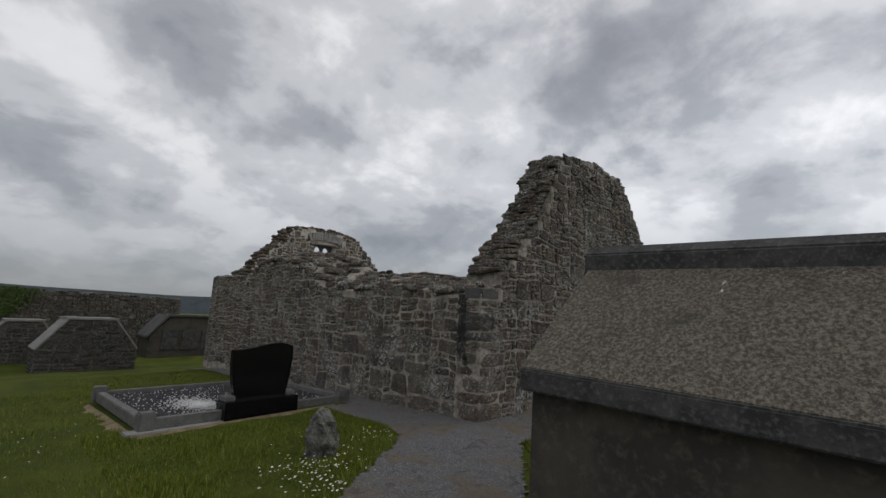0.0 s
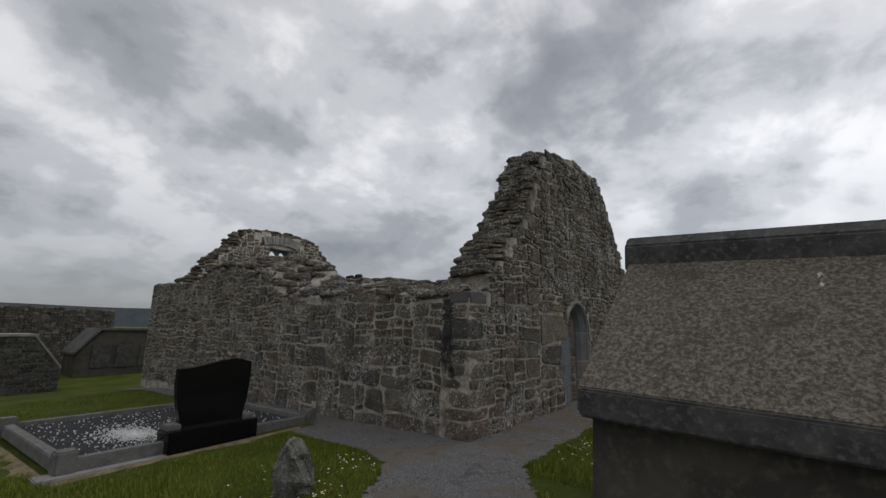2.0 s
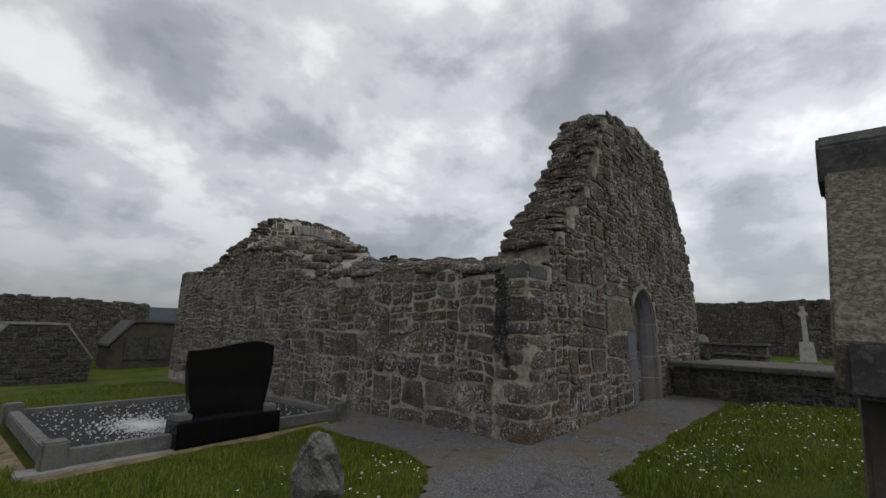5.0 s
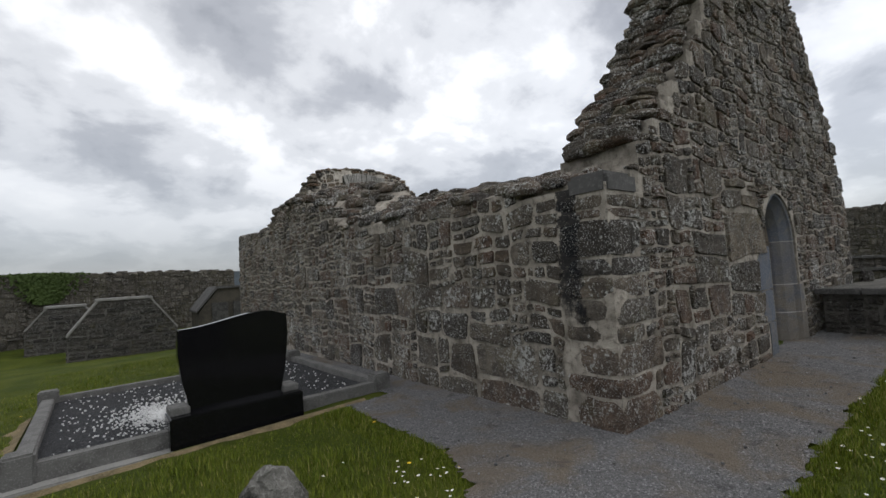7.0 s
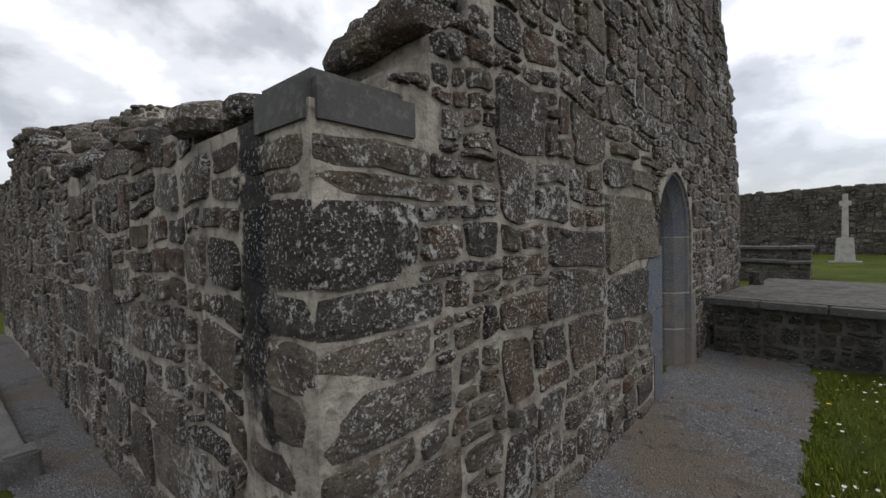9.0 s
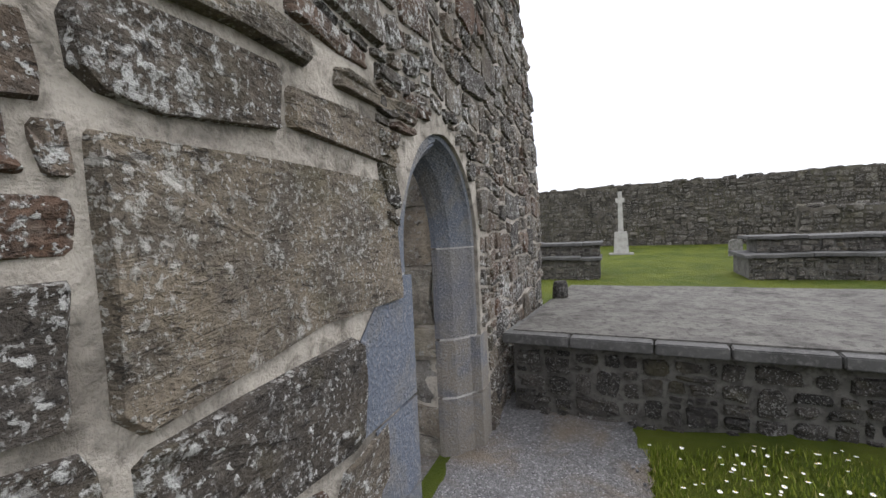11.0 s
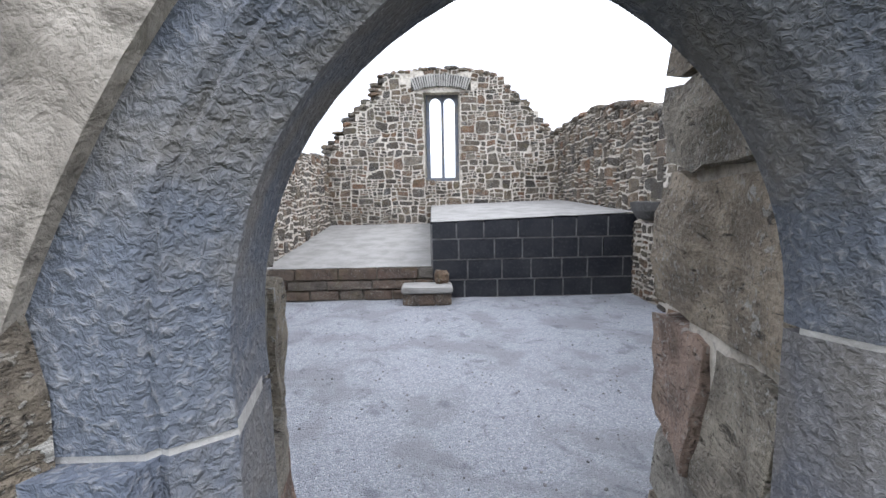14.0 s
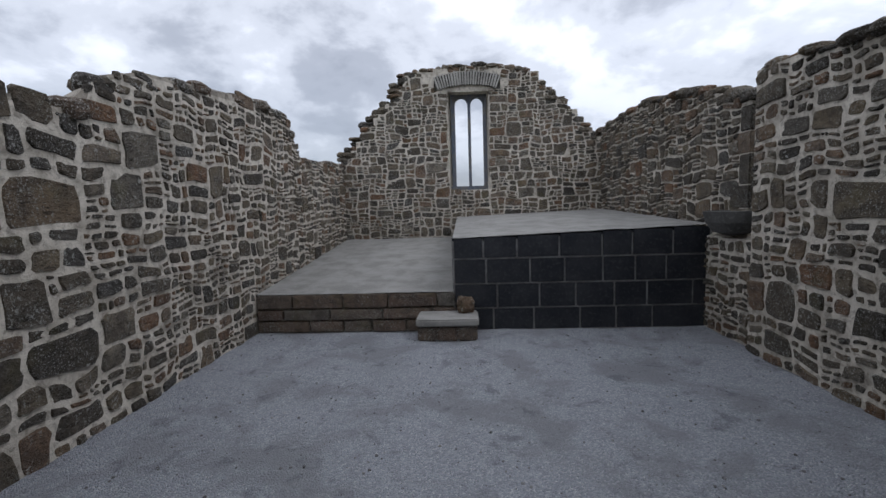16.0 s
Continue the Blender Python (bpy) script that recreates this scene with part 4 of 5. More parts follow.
def build_east_wall():
    rng = random.Random(51)
    top = rough_line([p for p in E_TOP if p[0] > 0.9], rng, 0.2, 0.045, 0.06)
    top[0] = (0.93, top[0][1])
    x0, x1, z0, z1 = 3.50, 4.47, 2.06, 4.36
    bm = bmesh.new()
    sides = {}
    for y in (11.5, LONG):
        ins = 0.0 if y == 11.5 else 0.06
        outer = [(0.93, -0.3), (WIDE, -0.3)] + top[::-1]
        hole = [(x0 + ins, z0), (x0 + ins, z1), (x1 - ins, z1), (x1 - ins, z0)]
        vo = [bm.verts.new((s, y, z)) for s, z in outer]
        vh = [bm.verts.new((s, y, z)) for s, z in hole]
        eo = [bm.edges.new((vo[k], vo[(k + 1) % len(vo)])) for k in range(len(vo))]
        eh = [bm.edges.new((vh[k], vh[(k + 1) % 4])) for k in range(4)]
        bmesh.ops.triangle_fill(bm, edges=eo + eh, use_beauty=True, normal=(0, -1 if y == 11.5 else 1, 0))
        sides[y] = (vo, vh)
    for a, b in zip(sides[11.5], sides[LONG]):
        for k in range(len(a)):
            j = (k + 1) % len(a)
            bm.faces.new((a[k], a[j], b[j], b[k]))
    bmesh.ops.recalc_face_normals(bm, faces=bm.faces[:])
    wall = structure("wall_east", None, bm, MORTAR_IN, "rubble gable wall with a twin-light window and stepped broken top")
    cells = []
    for a, b, lo, hi in ((0.9, 3.5, 0.5, 5.1), (3.5, 4.47, 0.5, 2.06), (3.5, 4.47, 4.84, 5.1), (4.47, 7.2, 0.5, 5.1)):
        split_cells(a, lo, b, hi, 0.008, 0.17, rng, cells)

    def clear(s, z):
        return not (3.16 < s < 4.78 and 4.40 < z < 4.84)

    face_stones(wall, cells, lambda s, z, d: (s, 11.5 - d, z), lambda s, z: z < lerp_line(E_TOP, s) - 0.04 and clear(s, z), lambda s, z: abs(s - 3.8), STONE_IN, 52, 0.006, 0.018)
    # relieving arch of thin slates on edge
    arc = [(3.97 + 1.56 * (k / 12 - 0.5), 4.66 - 0.44 * (k / 12 - 0.5) ** 2) for k in range(13)]
    # dark sheet whose colour stands in for the shade between the slates
    part("arch_bed", prism([(x, z - 0.15) for x, z in arc] + [(x, z + 0.15) for x, z in arc[::-1]], 11.47, 11.52), STONE_DARK, wall, "dark backing sheet standing for the shaded gaps between the slates")
    n = 24
    for k in range(n):
        f = (k + 0.5) / n - 0.5
        bm = box((0.042 * rng.uniform(0.7, 1.2), 0.06, 0.33 * rng.uniform(0.86, 1.05)), (0, 0, 0), 0.004)
        bm.transform(pose(3.97 + 1.5 * f, 11.455 - 0.03 * rng.random(), 4.66 - 0.44 * f * f, 0, 20 * f * 2 + rng.uniform(-2, 2), 0))
        part("voussoir", bm, SLATE, wall)
    tops, s = [], 0.9
    while s < 7.3:
        z, ahead = lerp_line(E_TOP, s), lerp_line(E_TOP, s + 0.2)
        rise = min(abs(ahead - z), 0.3)
        for k in range(3):
            y = 11.5 + 0.85 * (k + rng.uniform(0.2, 0.6)) / 3
            for i in range(1 + int(rise / 0.13)):
                tops.append(rock_mesh((s + rng.uniform(-0.04, 0.04), y, min(z, ahead) + 0.12 * i - 0.16 * (y - 11.5)), (rng.uniform(0.18, 0.36), rng.uniform(0.2, 0.36), rng.uniform(0.07, 0.14)), rng))
        s += rng.uniform(0.14, 0.24)
    tops.append(rock_mesh((3.45, 11.7, 4.96), (0.16, 0.2, 0.16), rng))
    tagged(raw("coping_rubble", *joined(tops), STONE_IN, wall), kind="stuff")
    # the window: two narrow pointed lights in a dark dressed frame
    win = structure("window_1", None, box((0.98, 0.2, 0.10), (4.0, 11.85, 2.11), 0.01), DRESSED, "twin-light lancet window frame of dark dressed stone")
    for lo, hi, name in ((3.56, 3.665, "jamb"), (3.975, 4.045, "mullion"), (4.345, 4.44, "jamb")):
        part(name, box((hi - lo, 0.16, 2.26), ((lo + hi) / 2, 11.85, 3.28), 0.012), DRESSED, win)
    for a, b in ((3.665, 3.975), (4.045, 4.345)):
        w, mid = (b - a) / 2, (a + b) / 2
        curve = [(mid - o, z) for o, z in pointed(w, 4.12, w * 1.15, 6)] + [(mid + o, z) for o, z in pointed(w, 4.12, w * 1.15, 6)][::-1][1:]
        part("light_head", prism([(a - 0.002, 4.12)] + curve[1:-1] + [(b + 0.002, 4.12), (b + 0.03, 4.12), (b + 0.03, 4.46), (a - 0.03, 4.46), (a - 0.03, 4.12)], 11.78, 11.92), DRESSED, win)


def build_platform():
    rng = random.Random(61)
    bm = bmesh.new()
    q = [bm.verts.new(p) for p in ((3.648, 6.593, -0.1), (7.0, 6.593, -0.1), (7.0, 11.5, -0.1), (3.648, 11.5, -0.1), (3.648, 6.593, 1.19), (7.0, 6.593, 1.29), (7.12, 11.5, 1.47), (3.648, 11.5, 1.36))]
    for f in ((0, 1, 5, 4), (1, 2, 6, 5), (2, 3, 7, 6), (3, 0, 4, 7), (4, 5, 6, 7)):
        bm.faces.new([q[i] for i in f])
    plat = structure("raised_platform", None, bm, BLOCK_JOINT, "raised burial platform faced with black-stained stone blocks")
    for lo, hi in ((0.0, 0.30), (0.30, 0.63), (0.63, 0.965), (0.965, 1.24)):
        x = 3.66
        while x < 6.9:
            w = min(rng.uniform(0.38, 0.66), 6.98 - x)
            w = 6.98 - x if 6.98 - x - w < 0.2 else w
            tilt = 0.03 * (x - 3.66) if hi > 1.2 else 0.0
            part("block", box((w - 0.015, 0.09, hi - lo - 0.014 + tilt), (x + w / 2, 6.63, (lo + hi + tilt) / 2), 0.008), BLOCKS, plat)
            x += w
        y = 6.7
        while y < 11.4:
            w = min(rng.uniform(0.5, 0.9), 11.5 - y)
            part("block", box((0.08, w - 0.02, hi - lo - 0.02), (3.68, y + w / 2, (lo + hi) / 2 + 0.01), 0.008), BLOCKS, plat)
            y += w
    verts, faces, n = [], [], 26
    for j in range(n + 1):
        for i in range(n + 1):
            u, v = i / n, j / n
            verts.append((3.655 + (7.0 - 3.655 + 0.1 * v) * u, 6.585 + 4.915 * v, 1.245 + 0.10 * u + 0.17 * v + 0.06 * math.sin(math.pi * u) * math.sin(math.pi * v) + 0.012 * noise.noise((u * 9, v * 9, 1))))
    faces = [(j * (n + 1) + i, j * (n + 1) + i + 1, (j + 1) * (n + 1) + i + 1, (j + 1) * (n + 1) + i) for j in range(n) for i in range(n)]
    raw("platform_top", verts, faces, CONCRETE, plat, "rough concrete top of the platform")
    low = structure("low_platform", None, box((2.74, 4.9, 0.5), (2.30, 9.07, 0.25)), MORTAR_OUT, "low platform with a reddish stone edge and concrete top")
    verts = []
    for j in range(n + 1):
        for i in range(n + 1):
            u, v = i / n, j / n
            verts.append((0.94 + 2.72 * u, 6.60 + 4.9 * v, 0.53 + 0.40 * v + 0.008 * noise.noise((u * 8, v * 8, 3))))
    raw("platform_top", verts, faces, CONCRETE, low, "smooth worn concrete top")
    for lo, hi in ((0.0, 0.17), (0.17, 0.33), (0.33, 0.525)):
        x = 0.95
        while x < 3.6:
            w = min(rng.uniform(0.3, 0.75), 3.68 - x)
            bm = box((w - 0.02, 0.08, hi - lo - 0.018), (x + w / 2, 6.60, (lo + hi) / 2), 0.012)
            for v in bm.verts:
                v.co += 0.01 * noise.noise_vector(v.co * 7.0)
            part("edge_stone", bm, RED_STONE, low)
            x += w
    step = thing("stone_step", "rough stone step block with a pale flat top", "step", (3.575, 6.33, 0.0))
    for x, w in ((-0.25, 0.24), (0.0, 0.26), (0.25, 0.24)):
        part("block", box((w, 0.46, 0.19), (x, 0, 0.095), 0.018), RED_STONE, step)
    part("tread", box((0.78, 0.5, 0.09), (0, -0.01, 0.235), 0.018), CONCRETE, step, "pale flat tread slab")
    loose = thing("loose_block", "small mossy stone block beside the step", "stone", (3.80, 6.46, 0.28))
    v, f = rock_mesh((0, 0, 0.10), (0.24, 0.2, 0.2), rng, 0.1)
    raw("block", v, f, STONE_IN, loose)
    basin = thing("stone_basin", "worn half-round stone basin set in the wall", "basin", (6.97, 6.12, 1.235))
    bm = bmesh.new()
    rings = []
    for r, z in ((0.10, 0.0), (0.21, 0.04), (0.28, 0.15), (0.31, 0.28), (0.24, 0.285), (0.18, 0.17), (0.07, 0.12)):
        rings.append([bm.verts.new((r * 0.92 * math.cos(2 * math.pi * k / 20), r * 1.25 * math.sin(2 * math.pi * k / 20), z)) for k in range(20)])
    for a, b in zip(rings, rings[1:]):
        for k in range(20):
            bm.faces.new((a[k], a[(k + 1) % 20], b[(k + 1) % 20], b[k]))
    bm.faces.new(rings[0][::-1])
    bm.faces.new(rings[-1])
    part("bowl", bm, FLAG, basin)


RED_STONE = make_rubble("reddish_step_stone", [(0.0, (0.13, 0.09, 0.07)), (0.5, (0.19, 0.14, 0.105)), (1.0, (0.16, 0.145, 0.125))], (0.40, 0.39, 0.36), 0.95)
build_north_wall()
build_south_wall()
build_west_wall()
build_door()
build_east_wall()
build_platform()


# ---- graves and tombs outside ----
def build_house_tomb():
    """The rendered tomb with a pitched roof beside the path."""
    tomb = thing("house_tomb", "grimy rendered house-shaped tomb with lichened pitched roof", "tomb", (-1.72, -4.6, 0.0))
    tomb.matrix_basis = pose(-1.72, -4.6, ground_z(-1.6, -4.6) - 0.155, 2.3, 0, 0)
    g = ground_z(-1.6, -4.6)
    y0, y1 = -2.0, 2.05
    bm = prism([(-0.97, -0.05), (0.97, -0.05), (0.97, 1.13 - g), (0.12, 1.90 - g), (-0.12, 1.90 - g), (-0.97, 1.13 - g)], y0 + 0.07, y1 - 0.05, 0.012)
    part("body", bm, RENDERED, tomb)
    for side in (-1, 1):
        slab = [(side * 1.05, 1.13 - g), (side * 1.05, 1.25 - g), (side * 0.14, 1.98 - g), (side * 0.10, 1.86 - g), (side * 0.90, 1.15 - g)]
        bm = prism(slab, y0, y1 - 0.004, 0.008)
        bmesh.ops.subdivide_edges(bm, edges=[e for e in bm.edges if e.calc_length() > 0.6], cuts=6, use_grid_fill=True)
        part("roof_slope", bm, ROOF, tomb)
        part("eave", box((0.05, y1 - y0, 0.135), (side * 1.05, 0.0, 1.18 - g), 0.012), CAPSTONE, tomb, "blackened eave edge")
    part("ridge_cap", prism([(-0.15, 1.93 - g), (0.15, 1.93 - g), (0.15, 2.10 - g), (0.08, 2.17 - g), (-0.08, 2.17 - g), (-0.15, 2.10 - g)], y0 - 0.02, y1 + 0.02, 0.012), CAPSTONE, tomb, "blackened ridge capping")


build_house_tomb()
GRAVE = pose(-2.02, 4.30, -0.135, -0.4, -0.6, 1.5)


def build_grave():
    kerb = thing("grave_kerb", "grey granite grave surround with square corner posts", "grave")
    kerb.matrix_basis = GRAVE
    hx, hy = 1.55, 1.45
    for s in (-1, 1):
        part("rail", box((2 * hx, 0.13, 0.16), (0, s * hy, 0.08), 0.012), KERB, kerb)
        part("rail", box((0.13, 2 * hy, 0.16), (s * hx, 0, 0.08), 0.012), KERB, kerb)
        for q in (-1, 1):
            part("post", box((0.2, 0.2, 0.26), (s * hx, q * hy, 0.12), 0.018), KERB, kerb)
    part("plinth", box((2 * hx + 0.5, 0.28, 0.08), (0, -hy - 0.06, -0.02), 0.012), CONCRETE, kerb, "concrete strip under the kerb")
    n, verts = 40, []
    for j in range(n + 1):
        for i in range(n + 1):
            x, y = (2 * i / n - 1) * (hx - 0.05), (2 * j / n - 1) * (hy - 0.05)
            verts.append((x, y, 0.09 + 0.012 * noise.noise((x * 3, y * 3, 0))))
    faces = [(j * (n + 1) + i, j * (n + 1) + i + 1, (j + 1) * (n + 1) + i + 1, (j + 1) * (n + 1) + i) for j in range(n) for i in range(n)]
    raw("chipping_bed", verts, faces, CHIPS_DARK, kerb, "dark stone chippings")
    rng = random.Random(71)
    white = []
    for _ in range(2000):
        a, r = rng.uniform(0, 2 * math.pi), abs(rng.gauss(0, 1))
        x, y = -0.55 + 0.24 * r * math.cos(a), -0.45 + 0.42 * r * math.sin(a)
        if rng.random() < 0.25:
            x, y = rng.uniform(-1.4, 1.4), rng.uniform(-1.4, 1.4)
        if abs(x) < 1.42 and abs(y) < 1.42:
            c = rng.uniform(0.007, 0.017)
            white.append(rock_mesh((x, y, 0.10), (c * 1.5, c * 1.3, c), rng, rng.uniform(0, 3)))
    tagged(raw("white_chippings", *joined(white), PALE_CHIP, kerb, "scattered white chippings"), kind="stuff")
    stone = thing("headstone", "black polished granite headstone with a wavy top on a stepped base", "headstone")
    stone.matrix_basis = GRAVE @ pose(-0.02, -hy - 0.01, 0.045, 0, 0, 0)
    part("base", box((1.16, 0.36, 0.30), (0, 0, 0.09), 0.012), GRANITE, stone)
    for s in (-1, 1):
        part("base_top", box((0.16, 0.24, 0.07), (s * 0.49, 0.03, 0.27), 0.01), KERB, stone, "grey granite flower block")
    top = []
    for k in range(25):
        u = k / 24
        top.append((-0.485 + 0.98 * u, 0.98 + 0.10 * (1 - math.cos(math.pi * min(u * 1.25, 1))) / 2 - 0.05 * smooth(u, 0.8, 1.0)))
    outline = [(-0.40, 0.23), (0.40, 0.23), (0.46, 0.50), (0.50, 0.82)] + top[::-1] + [(-0.49, 0.75), (-0.455, 0.48)]
    part("tablet", prism(outline, -0.05, 0.06, 0.006), GRANITE, stone)
    soil = raw("verge", *soil_patch(), SOIL)
    tagged(soil, "dry clippings and bare soil beside the grave kerb", kind="structure")


def soil_patch():
    verts, faces, n, m = [], [], 40, 7
    for i in range(n + 1):
        t = i / n
        x, y = (-1.70, 1.35 - 3.1 * t / 0.5) if t < 0.5 else (-1.70 + 2.9 * (t - 0.5) / 0.5, -1.72)
        for j in range(m + 1):
            w = 0.26 * j / m * (0.25 + 1.9 * abs(noise.noise((i * 0.37, 3.0, 0.0))))
            px, py = (x - w, y) if t < 0.5 else (x, y - w * 0.6)
            p = GRAVE @ Vector((px, py, 0))
            verts.append((p.x, p.y, ground_z(p.x, p.y) + 0.03 - 0.05 * (j / m) ** 2))
    for i in range(n):
        for j in range(m):
            a = i * (m + 1) + j
            faces.append((a, a + 1, a + m + 2, a + m + 1))
    return verts, faces


PALE_CHIP = make_simple("white_marble_chips", (0.62, 0.62, 0.61), (0.5, 0.5, 0.5), (0.75, 0.75, 0.74), 30, 80)
build_grave()


def build_marker():
    m = thing("marker_stone", "small rough pale lichened marker stone in the grass", "stone", (-2.38, 0.30, ground_z(-2.38, 0.30)))
    bm = bmesh.new()
    bmesh.ops.create_icosphere(bm, subdivisions=4, radius=0.5)
    for v in bm.verts:
        p = v.co.copy()
        v.co = Vector((p.x * 0.34 * (1.1 - 0.35 * p.z), p.y * 0.24, p.z * 0.58 + 0.20)) + 0.06 * noise.noise_vector(p * 3.0) + 0.03 * noise.noise_vector(p * 7) + 0.01 * noise.noise_vector(p * 18)
        v.co.x -= 0.10 * max(v.co.z, 0)
    part("block", bm, PALE_STONE, m)


build_marker()


def build_stone_tomb(name, label, place, turn, w, d, h, eave, flat_w, slab_material):
    """A box tomb of coursed rubble with sloped shoulders and a flat capping slab."""
    t = thing(name, label, "tomb", place, turn, "rubble tombs by the boundary wall")
    half, f = w / 2, flat_w / 2
    outline = [(-half, -0.2), (half, -0.2), (half, eave), (f, h), (-f, h), (-half, eave)]
    part("core", prism(outline, -d / 2, d / 2), MORTAR_OLD, t)
    rng = random.Random(name + str(w))
    pieces, z = [], -0.1
    while z < h - 0.05:
        ch = rng.uniform(0.10, 0.19)
        lim = half if z + ch / 2 < eave else half - (half - f) * (z + ch / 2 - eave) / (h - eave)
        x = -lim
        while x < lim - 0.03:
            sw = min(rng.uniform(0.18, 0.5), lim - x)
            pieces.append(stone_mesh((x, z, x + sw, min(z + ch, h)), rng, 0.009, 0.03, lambda s, q, dd: (s, -d / 2 - dd, q), 0.008))
            x += sw
        y = -d / 2
        while y < d / 2 - 0.03 and z < eave:
            sw = min(rng.uniform(0.18, 0.5), d / 2 - y)
            for side in (-1, 1):
                pieces.append(stone_mesh((y, z, y + sw, z + ch), rng, 0.009, 0.03, lambda s, q, dd: (side * (half + dd), s, q), 0.008))
            y += sw
        z += ch
    for v, fc in pieces[:290]:
        raw("stone", v, fc, STONE_DARK, t)
    if pieces[290:]:
        tagged(raw("masonry", *joined(pieces[290:]), STONE_DARK, t), kind="stuff")
    part("cap_slab", box((flat_w + 0.16, d + 0.12, 0.08), (0, 0, h + 0.03), 0.012), slab_material, t, "pale flat capping slab")
    for side in (-1, 1):
        ang = math.degrees(math.atan2(h - eave, half - f))
        length = math.hypot(h - eave, half - f) + 0.05
        part("shoulder_slab", box((length, d + 0.08, 0.05), (0, 0, 0), 0.01, pose(side * (half + f) / 2, 0, (h + eave) / 2 + 0.03, 0, side * ang, 0)), slab_material, t)
    return t


build_stone_tomb("stone_tomb", "coursed rubble tomb with sloped shoulders and capping slab", (-2.64, 15.8, -0.75), 2, 2.75, 1.6, 1.82, 0.82, 1.28, CONCRETE)
far_tomb = build_stone_tomb("stone_tomb", "smaller rubble tomb half hidden behind another", (-4.22, 18.7, -0.62), 2, 2.05, 1.4, 1.52, 0.80, 0.95, CONCRETE)
part("entrance_slab", box((0.5, 0.08, 0.95), (0.55, -0.72, 0.62), 0.012), CAPSTONE, far_tomb, "dark upright slab closing the entrance")


def build_low_vault():
    t = thing("low_vault", "dark low vault with a sloped slab roof", "tomb", (0.85, 19.6, -0.55), 0)
    part("body", prism([(-0.95, -0.2), (1.55, -0.2), (1.55, 1.78), (-0.2, 1.78), (-0.95, 0.85)], -0.9, 1.0, 0.02), RENDERED, t)
    part("roof_slab", prism([(-1.04, 0.82), (-0.25, 1.78), (1.65, 1.78), (1.65, 1.88), (-0.28, 1.88), (-1.04, 0.92)], -1.0, 1.1, 0.012), FLAG, t)
    for k in range(3):
        part("door_slab", box((0.62, 0.06, 0.9), (-0.45 + 0.82 * k + 0.3, -0.92, 0.75), 0.01), CAPSTONE, t)


build_low_vault()


def rubble_field_wall(name, a, b, h, thick, label, seed, top_jump=0.07):
    """A boundary wall from a to b, its foot on the ground, stones on the face towards the church."""
    rng = random.Random(seed)
    a, b = Vector((*a, 0)), Vector((*b, 0))
    along, length = (b - a).normalized(), (b - a).length
    side = Vector((along.y, -along.x, 0))
    n = int(length / 0.35)
    verts, faces = [], []
    for k in range(n + 1):
        p = a + along * (length * k / n)
        g = ground_z(p.x, p.y)
        z = h + 0.10 * noise.noise((k * 0.13, seed, 0)) + rng.uniform(-top_jump, top_jump) * 0.6
        for off in (0, thick):
            q = p - side * off
            verts += [(q.x, q.y, g - 0.5), (q.x, q.y, z)]
    for k in range(n):
        p, q = 4 * k, 4 * k + 4
        faces += [(p, p + 1, q + 1, q), (p + 1, p + 3, q + 3, q + 1), (p + 3, p + 2, q + 2, q + 3)]
    faces += [(0, 1, 3, 2), (4 * n, 4 * n + 1, 4 * n + 3, 4 * n + 2)]
    wall = structure(name, (verts, faces), None, FARWALL, label)
    cells, pieces = [], []
    g0 = min(ground_z(a.x, a.y), ground_z(b.x, b.y))
    split_cells(0, g0 - 0.1, length, h + 0.2, 0.03, 0.12, rng, cells)

    def put(s, z, d):
        q = a + along * s + side * d
        return (q.x, q.y, z)

    for c in cells:
        if (c[1] + c[3]) / 2 < h - 0.05:
            pieces.append(stone_mesh(c, rng, 0.012, 0.04, put))
    for k in range(n * 2):
        s = length * (k + rng.random()) / (n * 2)
        q = a + along * s - side * rng.uniform(0.05, thick - 0.05)
        pieces.append(rock_mesh((q.x, q.y, h + rng.uniform(-0.05, 0.05)), (rng.uniform(0.2, 0.45), rng.uniform(0.2, 0.4), rng.uniform(0.08, 0.16)), rng, rng.uniform(0, 3)))
    middle = length * 0.5 if seed != 83 else length * 0.42
    pieces.sort(key=lambda p: (Vector(p[0][0]).xy - (a + along * middle).xy).length)
    PENDING.append((wall, pieces[:240] if seed in (81, 83) else [], pieces[240:] if seed in (81, 83) else pieces, FARSTONE))
    return wall


FARSTONE = make_rubble("boundary_wall_stone", [(0.0, (0.052, 0.047, 0.040)), (0.5, (0.11, 0.099, 0.082)), (1.0, (0.165, 0.15, 0.125))], (0.40, 0.39, 0.36), 0.93)
rubble_field_wall("wall_boundary_1", (-26, 13.0), (2.3, 23.6), 2.13, 0.5, "long weathered rubble boundary wall", 81)
rubble_field_wall("wall_boundary_2", (2.3, 24.0), (22, 26.0), 0.6, 0.5, "lower stretch of rubble boundary wall", 82)
rubble_field_wall("wall_boundary_3", (23.5, 9.0), (19.8, -14.0), 3.05, 0.6, "high rubble boundary wall with grass growing on top", 83)
rubble_field_wall("wall_boundary_4", (19.8, -14.0), (-14.0, -22.0), 2.2, 0.6, "rubble boundary wall behind the graves", 84)
rubble_field_wall("wall_boundary_5", (-14.0, -22.0), (-26, 13.0), 2.0, 0.6, "rubble boundary wall along the lane", 85)


